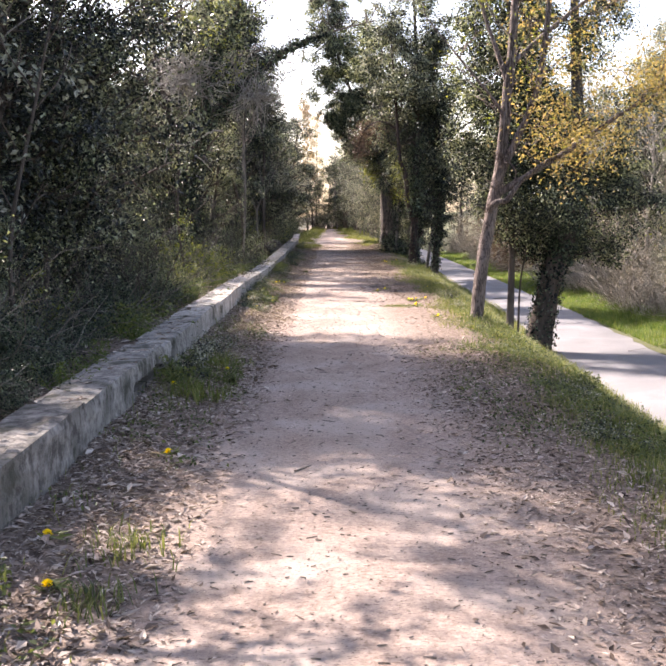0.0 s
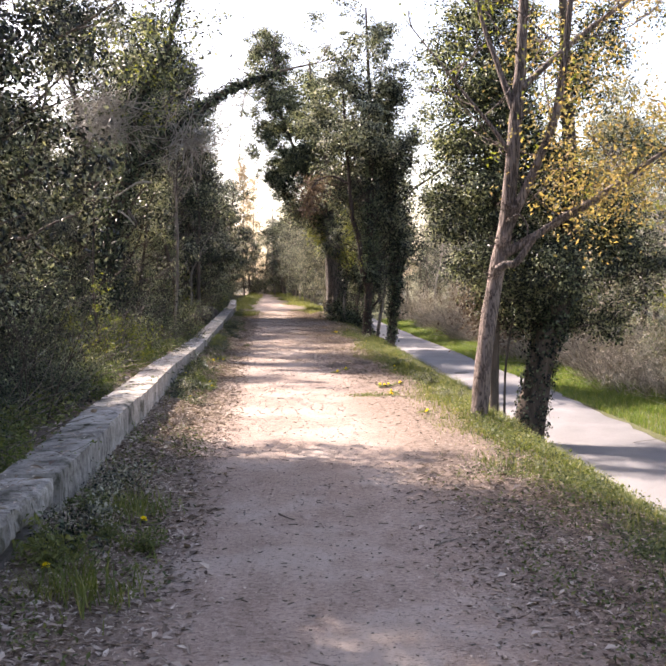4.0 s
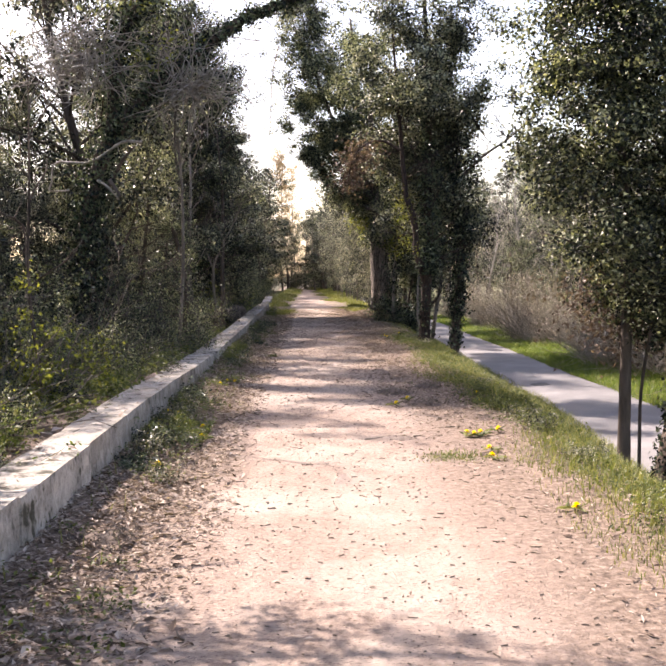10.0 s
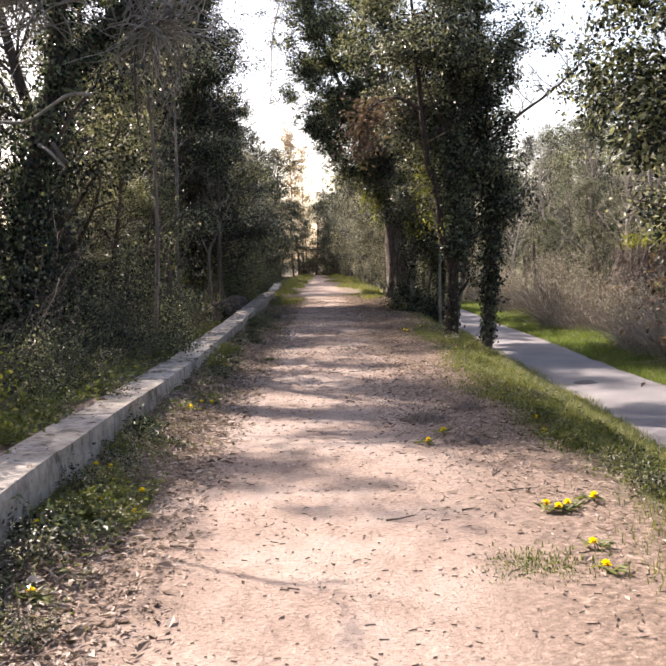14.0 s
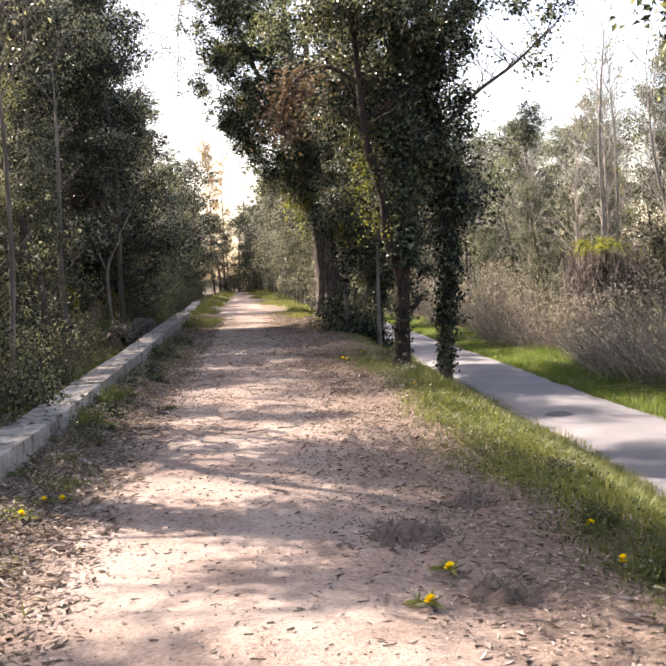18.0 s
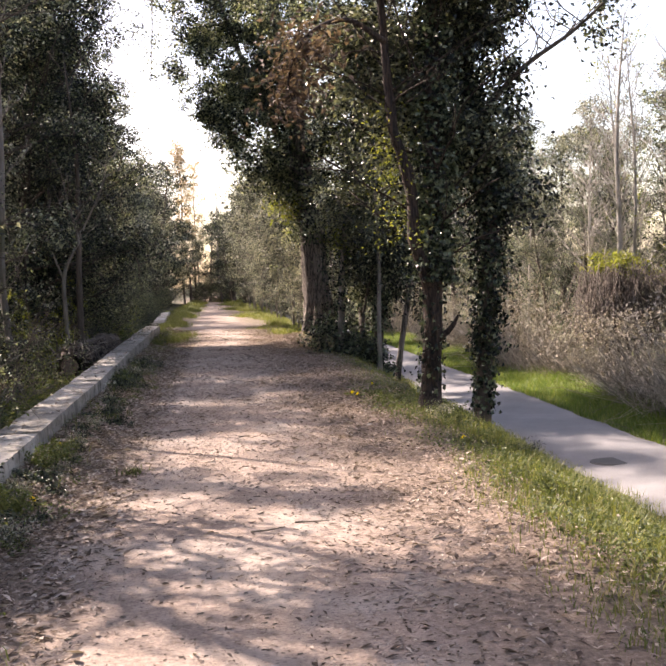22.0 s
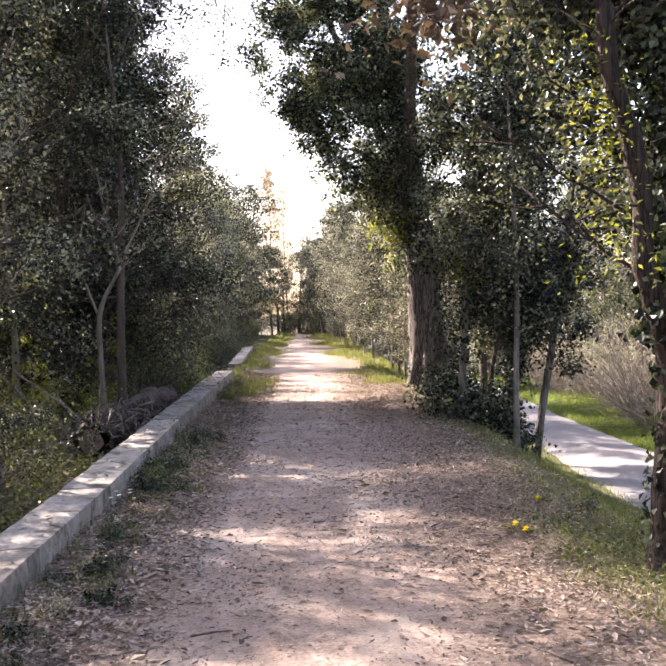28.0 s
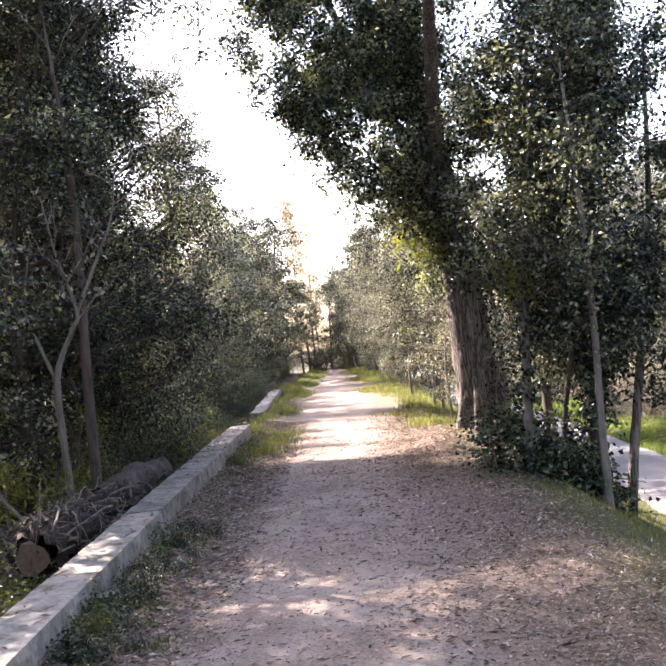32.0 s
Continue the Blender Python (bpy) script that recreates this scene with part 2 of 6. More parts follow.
def ground_material():
    m, nt, b = material("earth_with_litter")
    p = position(nt)
    sep = nt.nodes.new("ShaderNodeSeparateXYZ")
    nt.links.new(p, sep.inputs[0])
    x, y = sep.outputs[0], sep.outputs[1]
    wob = noise_tex(nt, 0.55, 4, 0.6, p)
    drift = nt.nodes.new("ShaderNodeMapRange")
    nt.links.new(y, drift.inputs[0])
    for k, v in enumerate((45.0, 75.0, 0.0, 0.75)):
        drift.inputs[k + 1].default_value = v
    x_left = maths(nt, "SUBTRACT", x, maths(nt, "MULTIPLY", drift.outputs[0], 0.35))
    x = maths(nt, "ADD", x, drift.outputs[0])
    xx = maths(nt, "ADD", x, maths(nt, "MULTIPLY", maths(nt, "SUBTRACT", wob, 0.5), 1.3))
    fine = noise_tex(nt, 38, 5, 0.7, p)
    mid = noise_tex(nt, 3.2, 5, 0.6, position(nt, (1.6, 0.7, 1)))
    dirt = ramp(nt, mid, ((0.32, (0.185, 0.138, 0.115)), (0.52, (0.272, 0.21, 0.178)), (0.7, (0.385, 0.312, 0.272))))
    dirt = mix(nt, 0.48, dirt, ramp(nt, fine, ((0.3, (0.13, 0.095, 0.075)), (0.55, (0.36, 0.28, 0.23)), (0.8, (0.60, 0.52, 0.45)))))
    dirt = mix(nt, maths(nt, "MULTIPLY", step(nt, noise_tex(nt, 1.1, 4, 0.6, p), 0.46, 0.62), 0.55), dirt, (0.40, 0.342, 0.30))
    lit = ramp(nt, noise_tex(nt, 24, 6, 0.75, p), ((0.3, (0.075, 0.055, 0.043)), (0.5, (0.19, 0.143, 0.114)), (0.72, (0.38, 0.30, 0.245))))
    green = ramp(nt, noise_tex(nt, 18, 5, 0.7, p), ((0.3, (0.028, 0.036, 0.013)), (0.6, (0.085, 0.10, 0.035)), (0.8, (0.16, 0.15, 0.07))))
    bare = maths(nt, "MULTIPLY", step(nt, maths(nt, "ADD", x_left, maths(nt, "MULTIPLY", maths(nt, "SUBTRACT", wob, 0.5), 1.3)), -0.85, -0.35), maths(nt, "SUBTRACT", 1.0, step(nt, xx, 0.75, 1.45)))
    crumbs = step(nt, noise_tex(nt, 70, 4, 0.65, position(nt, (0.6, 1.2, 1))), 0.57, 0.64)
    dirt = mix(nt, maths(nt, "MULTIPLY", crumbs, 0.75), dirt, (0.085, 0.063, 0.052))
    col = mix(nt, bare, lit, dirt)
    # Wood floor: humus, with the canopy's shade darkened into its colour.
    shaded_humus = ramp(nt, noise_tex(nt, 16, 6, 0.75, p), ((0.35, (0.022, 0.017, 0.013)), (0.55, (0.062, 0.047, 0.037)), (0.75, (0.15, 0.118, 0.095))))
    col = mix(nt, maths(nt, "SUBTRACT", 1.0, step(nt, x, -2.1, -1.5)), col, shaded_humus)
    verge = maths(nt, "MULTIPLY", step(nt, xx, 1.7, 2.4), 0.85)
    far = nt.nodes.new("ShaderNodeMapRange")
    nt.links.new(y, far.inputs[0])
    far.inputs[1].default_value, far.inputs[2].default_value = 42.0, 50.0
    verge = maths(nt, "MAXIMUM", verge, maths(nt, "MULTIPLY", maths(nt, "SUBTRACT", 1.0, bare), maths(nt, "MULTIPLY", far.outputs[0], 0.3)))
    col = mix(nt, verge, col, green)
    nt.links.new(col, b.inputs["Base Color"])
    b.inputs["Roughness"].default_value = 0.95
    b.inputs["Specular IOR Level"].default_value = 0.2
    bump(nt, b, maths(nt, "ADD", fine, maths(nt, "MULTIPLY", mid, 1.5)), 0.7, 0.02)
    return m


M_GROUND = ground_material()


def stone_material(name, dark, light, lichen, cover=0.52):
    m, nt, b = material(name)
    p = position(nt)
    info = nt.nodes.new("ShaderNodeObjectInfo")
    n1, n2 = noise_tex(nt, 9, 6, 0.7, p), noise_tex(nt, 60, 4, 0.7, p)
    v = maths(nt, "ADD", n1, maths(nt, "MULTIPLY", maths(nt, "SUBTRACT", info.outputs["Random"], 0.5), 0.25))
    col = ramp(nt, v, ((0.28, dark), (0.5, tuple((a + c) / 2 for a, c in zip(dark, light))), (0.68, light)))
    col = mix(nt, step(nt, noise_tex(nt, 4.5, 5, 0.65, p), cover, cover + 0.12), col, lichen)
    col = mix(nt, maths(nt, "MULTIPLY", step(nt, noise_tex(nt, 1.0, 4, 0.6, position(nt, (13, 13, 1.4))), 0.52, 0.68), 0.3), col, tuple(v * 0.55 for v in dark))
    nt.links.new(col, b.inputs["Base Color"])
    b.inputs["Roughness"].default_value = 0.92
    bump(nt, b, maths(nt, "ADD", n1, maths(nt, "MULTIPLY", n2, 0.6)), 0.8, 0.015)
    return m


M_STONE = stone_material("weathered_concrete", (0.14, 0.122, 0.102), (0.52, 0.48, 0.43), (0.13, 0.12, 0.095))
M_STONE_OLD = stone_material("old_mottled_stone", (0.07, 0.06, 0.05), (0.56, 0.52, 0.465), (0.06, 0.058, 0.04), 0.51)
# Stained rubble, darkened further to hold the shade on the wall's front.
M_SHADED_RUBBLE = stone_material("shaded_rubble_masonry", (0.055, 0.046, 0.038), (0.2, 0.175, 0.15), (0.06, 0.065, 0.042))


def lane_material():
    m, nt, b = material("pale_gravel_lane")
    p = position(nt)
    n1, n2 = noise_tex(nt, 1.1, 5, 0.6, p), noise_tex(nt, 55, 4, 0.75, p)
    col = ramp(nt, n1, ((0.3, (0.14, 0.135, 0.138)), (0.55, (0.19, 0.183, 0.186)), (0.75, (0.25, 0.24, 0.24))))
    col = mix(nt, 0.3, col, ramp(nt, n2, ((0.3, (0.09, 0.085, 0.084)), (0.6, (0.19, 0.182, 0.18)), (0.8, (0.34, 0.325, 0.31)))))
    nt.links.new(col, b.inputs["Base Color"])
    b.inputs["Roughness"].default_value = 0.9
    bump(nt, b, n2, 0.5, 0.008)
    return m


M_LANE = lane_material()


def plain_material(name, c, rough=0.6, metal=0.0):
    m, nt, b = material(name)
    n = noise_tex(nt, 30, 4, 0.6, position(nt))
    col = ramp(nt, n, ((0.3, tuple(v * 0.7 for v in c)), (0.7, tuple(min(1, v * 1.25) for v in c))))
    nt.links.new(col, b.inputs["Base Color"])
    b.inputs["Roughness"].default_value, b.inputs["Metallic"].default_value = rough, metal
    return m


M_CUT = plain_material("cut_wood", (0.17, 0.118, 0.09), 0.9)

# ---- mesh helpers ----


def link_mesh(name, verts, tris, mat, parent=None, label="", smooth=False, quads=None):
    me = bpy.data.meshes.new(name)
    faces = [np.asarray(f, np.int32) for f in (tris, quads) if f is not None and len(f)]
    me.vertices.add(len(verts))
    me.vertices.foreach_set("co", np.asarray(verts, np.float32).ravel())
    idx = np.concatenate([f.ravel() for f in faces])
    sizes = np.concatenate([np.full(len(f), f.shape[1], np.int32) for f in faces])
    me.loops.add(len(idx))
    me.loops.foreach_set("vertex_index", idx)
    me.polygons.add(len(sizes))
    me.polygons.foreach_set("loop_start", np.r_[0, np.cumsum(sizes)[:-1]].astype(np.int32))
    me.polygons.foreach_set("use_smooth", np.full(len(sizes), smooth))
    me.update(calc_edges=True)
    me.materials.append(mat)
    ob = new(name, me)
    if parent:
        ob.parent = parent
    if label:
        ob["label"] = label
    return ob


def part(name, bm, mat, parent, label=""):
    me = bpy.data.meshes.new(name)
    bm.to_mesh(me)
    bm.free()
    me.materials.append(mat)
    ob = new(name, me)
    ob.parent = parent
    if label:
        ob["label"] = label
    return ob


def unit(v):
    return v / np.maximum(np.linalg.norm(v, axis=-1, keepdims=True), 1e-9)


def leaf_arrays(rng, centers, length, width, up=0.5, outward=None, fold=0.25, fine=False, droop=0.2):
    """One folded leaf at each centre: corners and triangles."""
    n = len(centers)
    nor = rng.normal(size=(n, 3))
    nor[:, 2] += up * 2
    if outward is not None:
        nor += outward * 1.6
    nor = unit(nor)
    ax = rng.normal(size=(n, 3))
    ax[:, 2] -= droop
    ax = unit(ax - (ax * nor).sum(1, keepdims=True) * nor)
    side = np.cross(nor, ax)
    s = rng.uniform(0.65, 1.25, (n, 1))
    le, wi = ax * length * s, side * width * s * 0.5
    lift = nor * width * fold * s
    base = centers - le * 0.5
    if not fine:
        v = np.stack([base, base + le * 0.5 + wi + lift, base + le, base + le * 0.5 - wi + lift], 1).reshape(-1, 3)
        k = np.arange(n)[:, None, None] * 4
        t = (k + np.array([[0, 2, 1], [0, 3, 2]])).reshape(-1, 3)
        return v, t
    curl = nor * length * rng.uniform(-0.25, 0.45, (n, 1))
    v = np.stack([base, base + le * 0.3 + wi * 0.9 + lift, base + le * 0.72 + wi * 0.62 + lift + curl * 0.4, base + le + curl,
                  base + le * 0.72 - wi * 0.62 + lift + curl * 0.4, base + le * 0.3 - wi * 0.9 + lift], 1).reshape(-1, 3)
    k = np.arange(n)[:, None, None] * 6
    t = (k + np.array([[0, 2, 1], [0, 3, 2], [0, 4, 3], [0, 5, 4]])).reshape(-1, 3)
    return v, t


def tube_arrays(pts, radii, sides=7, rng=None, rough=0.0):
    """A tapered tube along a line, closed at its far end."""
    pts, radii = np.asarray(pts, float), np.asarray(radii, float)
    n = len(pts)
    d = unit(np.gradient(pts, axis=0))
    ref = np.array([1.0, 0, 0]) if abs(d[0][0]) < 0.8 else np.array([0, 1.0, 0])
    u = unit(np.cross(d, ref))
    w = np.cross(d, u)
    a = np.linspace(0, 2 * np.pi, sides, endpoint=False)
    r = radii[:, None] * np.ones(sides)
    if rng is not None and rough:
        r = r * (1 + rng.normal(0, rough, (n, sides)))
    ring = pts[:, None] + r[..., None] * (np.cos(a)[None, :, None] * u[:, None] + np.sin(a)[None, :, None] * w[:, None])
    v = np.concatenate([ring.reshape(-1, 3), pts[-1:]])
    i, j = np.meshgrid(np.arange(n - 1), np.arange(sides), indexing="ij")
    jn = (j + 1) % sides
    q = np.stack([i * sides + j, i * sides + jn, (i + 1) * sides + jn, (i + 1) * sides + j], -1).reshape(-1, 4)
    t = np.concatenate([q[:, [0, 1, 2]], q[:, [0, 2, 3]]])
    last = (n - 1) * sides
    cap = np.array([[last + k, last + (k + 1) % sides, n * sides] for k in range(sides)])
    return v, np.concatenate([t, cap])


def joined(parts):
    vs, ts, k = [], [], 0
    for v, t in parts:
        vs.append(v)
        ts.append(t + k)
        k += len(v)
    return np.concatenate(vs), np.concatenate(ts)


def smooth_line(pts, n):
    """A curve of n points through the given ones."""
    pts = np.asarray(pts, float)
    if len(pts) < 3:
        s = np.linspace(0, 1, n)[:, None]
        return pts[0] * (1 - s) + pts[-1] * s
    p = np.concatenate([2 * pts[:1] - pts[1:2], pts, 2 * pts[-1:] - pts[-2:-1]])
    out = []
    for s in np.linspace(0, len(pts) - 1 - 1e-6, n):
        i, f = int(s), s - int(s)
        a, b, c, d = p[i], p[i + 1], p[i + 2], p[i + 3]
        out.append(0.5 * (2 * b + (c - a) * f + (2 * a - 5 * b + 4 * c - d) * f * f + (3 * b - a - 3 * c + d) * f**3))
    return np.array(out)


def limb_line(rng, start, way, length, n=6, wander=0.12, rise=0.0):
    pts, d = [np.array(start, float)], unit(np.array(way, float))
    for k in range(n - 1):
        d = unit(d + rng.normal(0, wander, 3) + np.array([0, 0, rise]))
        pts.append(pts[-1] + d * length / (n - 1))
    return np.array(pts)


def grow(rng, trunk, r_of, limbs, z_lo, reach, rise=0.35, wander=0.16, subs=3, r_scale=0.35):
    """Limbs and their side shoots off a trunk line: tubes, and the points that carry leaves."""
    tubes, carriers = [], []
    n = len(trunk)
    for k in range(limbs):
        f = z_lo + (1 - z_lo) * (k + rng.uniform(0, 0.9)) / limbs
        i = min(int(f * (n - 1)), n - 2)
        at = trunk[i] + (trunk[i + 1] - trunk[i]) * (f * (n - 1) - i)
        az = k * 2.4 + rng.uniform(-0.4, 0.4)
        ln = reach((f - z_lo) / (1 - z_lo)) * rng.uniform(0.7, 1.2)
        way = np.array([math.cos(az), math.sin(az), rise + 0.7 * f + rng.uniform(-0.2, 0.2)])
        li = limb_line(rng, at, way, ln, 6, wander, 0.03)
        r0 = max(0.008, r_of(f) * r_scale)
        tubes.append(tube_arrays(li, np.linspace(r0, 0.006, 6), 5))
        carriers += [li[2] * 0.5 + li[3] * 0.5, li[3], li[4], li[5], (li[4] + li[5]) / 2]
        for s in range(subs):
            j = rng.integers(1, 5)
            sub = limb_line(rng, li[j], unit(li[5] - li[0]) + rng.normal(0, 0.7, 3), ln * rng.uniform(0.25, 0.5), 4, 0.2, 0.02)
            tubes.append(tube_arrays(sub, np.linspace(r0 * 0.4 + 0.002, 0.003, 4), 4))
            carriers += [sub[1], sub[2], sub[3]]
    return tubes, np.array(carriers)


def leafed(rng, carriers, count, spread, length, width, per=48, tight=0.085, clump=0.0, tufts_each=9, **kw):
    """Leaves in tufts round the carriers; with clump, the tufts gather in rounded masses with gaps between."""
    tufts = max(1, count // per)
    c = carriers[rng.integers(0, len(carriers), tufts)] + rng.normal(0, spread, (tufts, 3))
    lean = np.zeros((tufts, 3))
    if clump:
        m = max(5, tufts // tufts_each)
        heart = carriers[rng.integers(0, len(carriers), m)] + rng.normal(0, spread, (m, 3))
        radius = clump * rng.uniform(0.55, 1.35, m)
        k = rng.integers(0, m, tufts)
        lean = unit(rng.normal(size=(tufts, 3)) + np.array([0, 0, 0.25]))
        held = rng.uniform(0, 1, tufts) < 0.88
        c = np.where(held[:, None], heart[k] + lean * (radius[k] * rng.uniform(0.1, 1, tufts) ** 0.45)[:, None] * np.array([1, 1, 0.72]), c)
        lean = np.where(held[:, None], lean, 0)
    size = tight * rng.uniform(0.6, 1.9, (tufts, 1, 1))
    off = rng.normal(0, 1, (tufts, per, 3)) * size * np.array([1.15, 1.15, 0.8])
    pts = (c[:, None] + off).reshape(-1, 3)
    way = unit(off.reshape(-1, 3)) * 0.5 + np.repeat(lean, per, 0) * 0.8
    return leaf_arrays(rng, pts, length, width, outward=way, **kw)


def ivy_on(rng, line, radius, count, length=0.052, width=0.044, puff=0.07):
    line = np.asarray(line)
    f = rng.uniform(0, len(line) - 1.001, count)
    i = f.astype(int)
    at = line[i] + (line[i + 1] - line[i]) * (f - i)[:, None]
    d = unit(line[i + 1] - line[i])
    o = rng.normal(size=(count, 3))
    o = unit(o - (o * d).sum(1, keepdims=True) * d)
    rad = np.interp(f, np.linspace(0, len(line) - 1, len(np.atleast_1d(radius))), np.atleast_1d(radius))
    lump = np.clip(0.9 + 0.7 * np.sin(f * 3.7 + 2 * np.arctan2(o[:, 1], o[:, 0])) + 0.5 * np.sin(f * 9.3 + o[:, 0] * 3), 0.1, 2.4)
    pts = at + o * (rad + np.abs(rng.normal(0, puff, count)) * lump + 0.01)[:, None]
    return leaf_arrays(rng, pts, length, width, up=0.1, outward=o, droop=0.8)


def thing(name, x, y, z, label, category, group="", kind=""):
    e = new(name)
    e.location = (x, y, z)
    return tagged(e, label, category, group, kind)


# ---- ground ----


def shelf(y):
    """Height of the soil behind the low wall."""
    return 0.26 - 0.34 * np.clip((y - 20) / 10, 0, 1)


def swing(y):
    """How far the bank and the lane lie over to the side."""
    return np.interp(y, [10, 20, 28, 60], [0, 0.12, 0.6, 0.6])


def ground_z(x, y):
    x, y = np.asarray(x, float), np.asarray(y, float)
    left = np.interp(x, [-60, -14, -6, -3.0, -1.6, -1.4], [-2, -0.8, -0.1, 0, 0, 0.13]) + shelf(y) * np.clip((-1.38 - x) / 0.12, 0, 1)
    b = np.where(x > 1.4, 1.4 + (x - 1.4) / (1 + swing(y) / 2.6), x)
    right = np.interp(b, [-1.4, -1.15, -0.75, 0.3, 1.4, 1.9, 2.2, 2.45, 2.8, 3.3, 3.75, 4.0, 6.2, 6.7, 8.5, 12, 60], [0.13, 0.11, 0.015, 0.02, 0, -0.02, -0.09, -0.19, -0.47, -0.85, -1.16, -1.24, -1.24, -1.17, -1.05, -0.9, 0.2])
    z = np.where(x < -1.38, left, right)
    lump = 0.035 * np.sin(x * 2.3 + y * 0.9) * np.sin(y * 1.7 - x) + 0.02 * np.sin(y * 3.1 + x * 4.4)
    z = z + 0.22 * np.exp(-((x - 2.3) / 0.7) ** 2 - ((y - 39.0) / 1.3) ** 2) + 0.1 * np.exp(-((x - 2.1) / 0.4) ** 2 - ((y - 13.4) / 0.6) ** 2)
    return z + lump * (0.35 + 0.65 * ((x > 1.6) | (x < -1.5))) * ~((b > 3.9) & (b < 6.4))


def build_ground():
    xs = np.unique(np.r_[np.linspace(-400, -30, 12), np.linspace(-30, -3, 28), np.arange(-3, -1.2, 0.12), np.arange(-1.52, -1.3, 0.04), np.arange(-1.2, 4.3, 0.1), np.arange(4.3, 9, 0.3), np.linspace(9, 30, 22), np.linspace(30, 400, 12)].round(3))
    ys = np.unique(np.r_[np.linspace(-400, -6, 14), np.arange(-6, 48, 0.2), np.linspace(48, 110, 63), np.linspace(110, 500, 12)].round(3))
    gx, gy = np.meshgrid(xs, ys, indexing="ij")
    v = np.stack([gx, gy, ground_z(gx, gy)], -1).reshape(-1, 3)
    i, j = np.meshgrid(np.arange(len(xs) - 1), np.arange(len(ys) - 1), indexing="ij")
    k = i * len(ys) + j
    q = np.stack([k, k + len(ys), k + len(ys) + 1, k + 1], -1).reshape(-1, 4)
    tagged(link_mesh("ground", v, None, M_GROUND, smooth=True, quads=q), "reddish earth footpath with leaf litter and grassy bank", "ground", kind="structure")
    ys = np.arange(-12, 120, 0.5)
    rng = np.random.default_rng(3)
    left, right = 3.98 + swing(ys) + 0.07 * np.sin(ys * 0.8) + rng.normal(0, 0.04, len(ys)), 6.2 + 0.35 * swing(ys) + 0.08 * np.sin(ys * 0.5 + 1) + rng.normal(0, 0.04, len(ys))
    cols = [left + (right - left) * f for f in (0, 0.04, 0.3, 0.5, 0.7, 0.96, 1)]
    zz = [-1.26, -1.222, -1.205, -1.19, -1.205, -1.222, -1.26]
    v = np.stack([np.stack([c, ys, np.full(len(ys), z)], -1) for c, z in zip(cols, zz)]).reshape(-1, 3)
    n = len(ys)
    i, j = np.meshgrid(np.arange(6), np.arange(n - 1), indexing="ij")
    k = i * n + j
    tagged(link_mesh("lower_lane", v, None, M_LANE, smooth=True, quads=np.stack([k, k + n, k + n + 1, k + 1], -1).reshape(-1, 4)), "pale gravel lane below the grassy bank", "road", kind="structure")


build_ground()

# ---- low wall ----


def slab_mesh(rng, name, mat, seed, cuts=(5, 12, 3), chip=0.05, edge=0.05):
    """A unit block with worn, chipped edges, to be scaled."""
    bm = bmesh.new()
    bmesh.ops.create_cube(bm, size=1)
    for axis, c in enumerate(cuts):
        edges = [e for e in bm.edges if abs((e.verts[0].co - e.verts[1].co)[axis]) > 0.5 / max(1, 1)]
        bmesh.ops.subdivide_edges(bm, edges=edges, cuts=c, use_grid_fill=True)
    for v in bm.verts:
        p = v.co.copy()
        on = [abs(abs(p[k]) - 0.5) < 1e-4 for k in range(3)]
        n = noise.noise(Vector((p.x * 2.2 + seed * 9, p.y * 6, p.z * 2)))
        m = noise.noise(Vector((p.x * 7 + seed * 5, p.y * 19, p.z * 5)))
        if sum(on) >= 2:
            k = edge + chip * max(0, n + 0.4 * m)
            p.x *= 1 - k * (0.8 if on[0] else 0)
            p.z *= 1 - k * (1.3 if on[2] else 0)
            p.y *= 1 - 0.012 * (1 if on[1] else 0)
        else:
            p.z += 0.05 * (n + m * 0.6) if on[2] else 0
            p.x += 0.03 * (n + m * 0.6) if on[0] else 0
        v.co = p
    me = bpy.data.meshes.new(name)
    bm.to_mesh(me)
    bm.free()
    me.materials.append(mat)
    return me


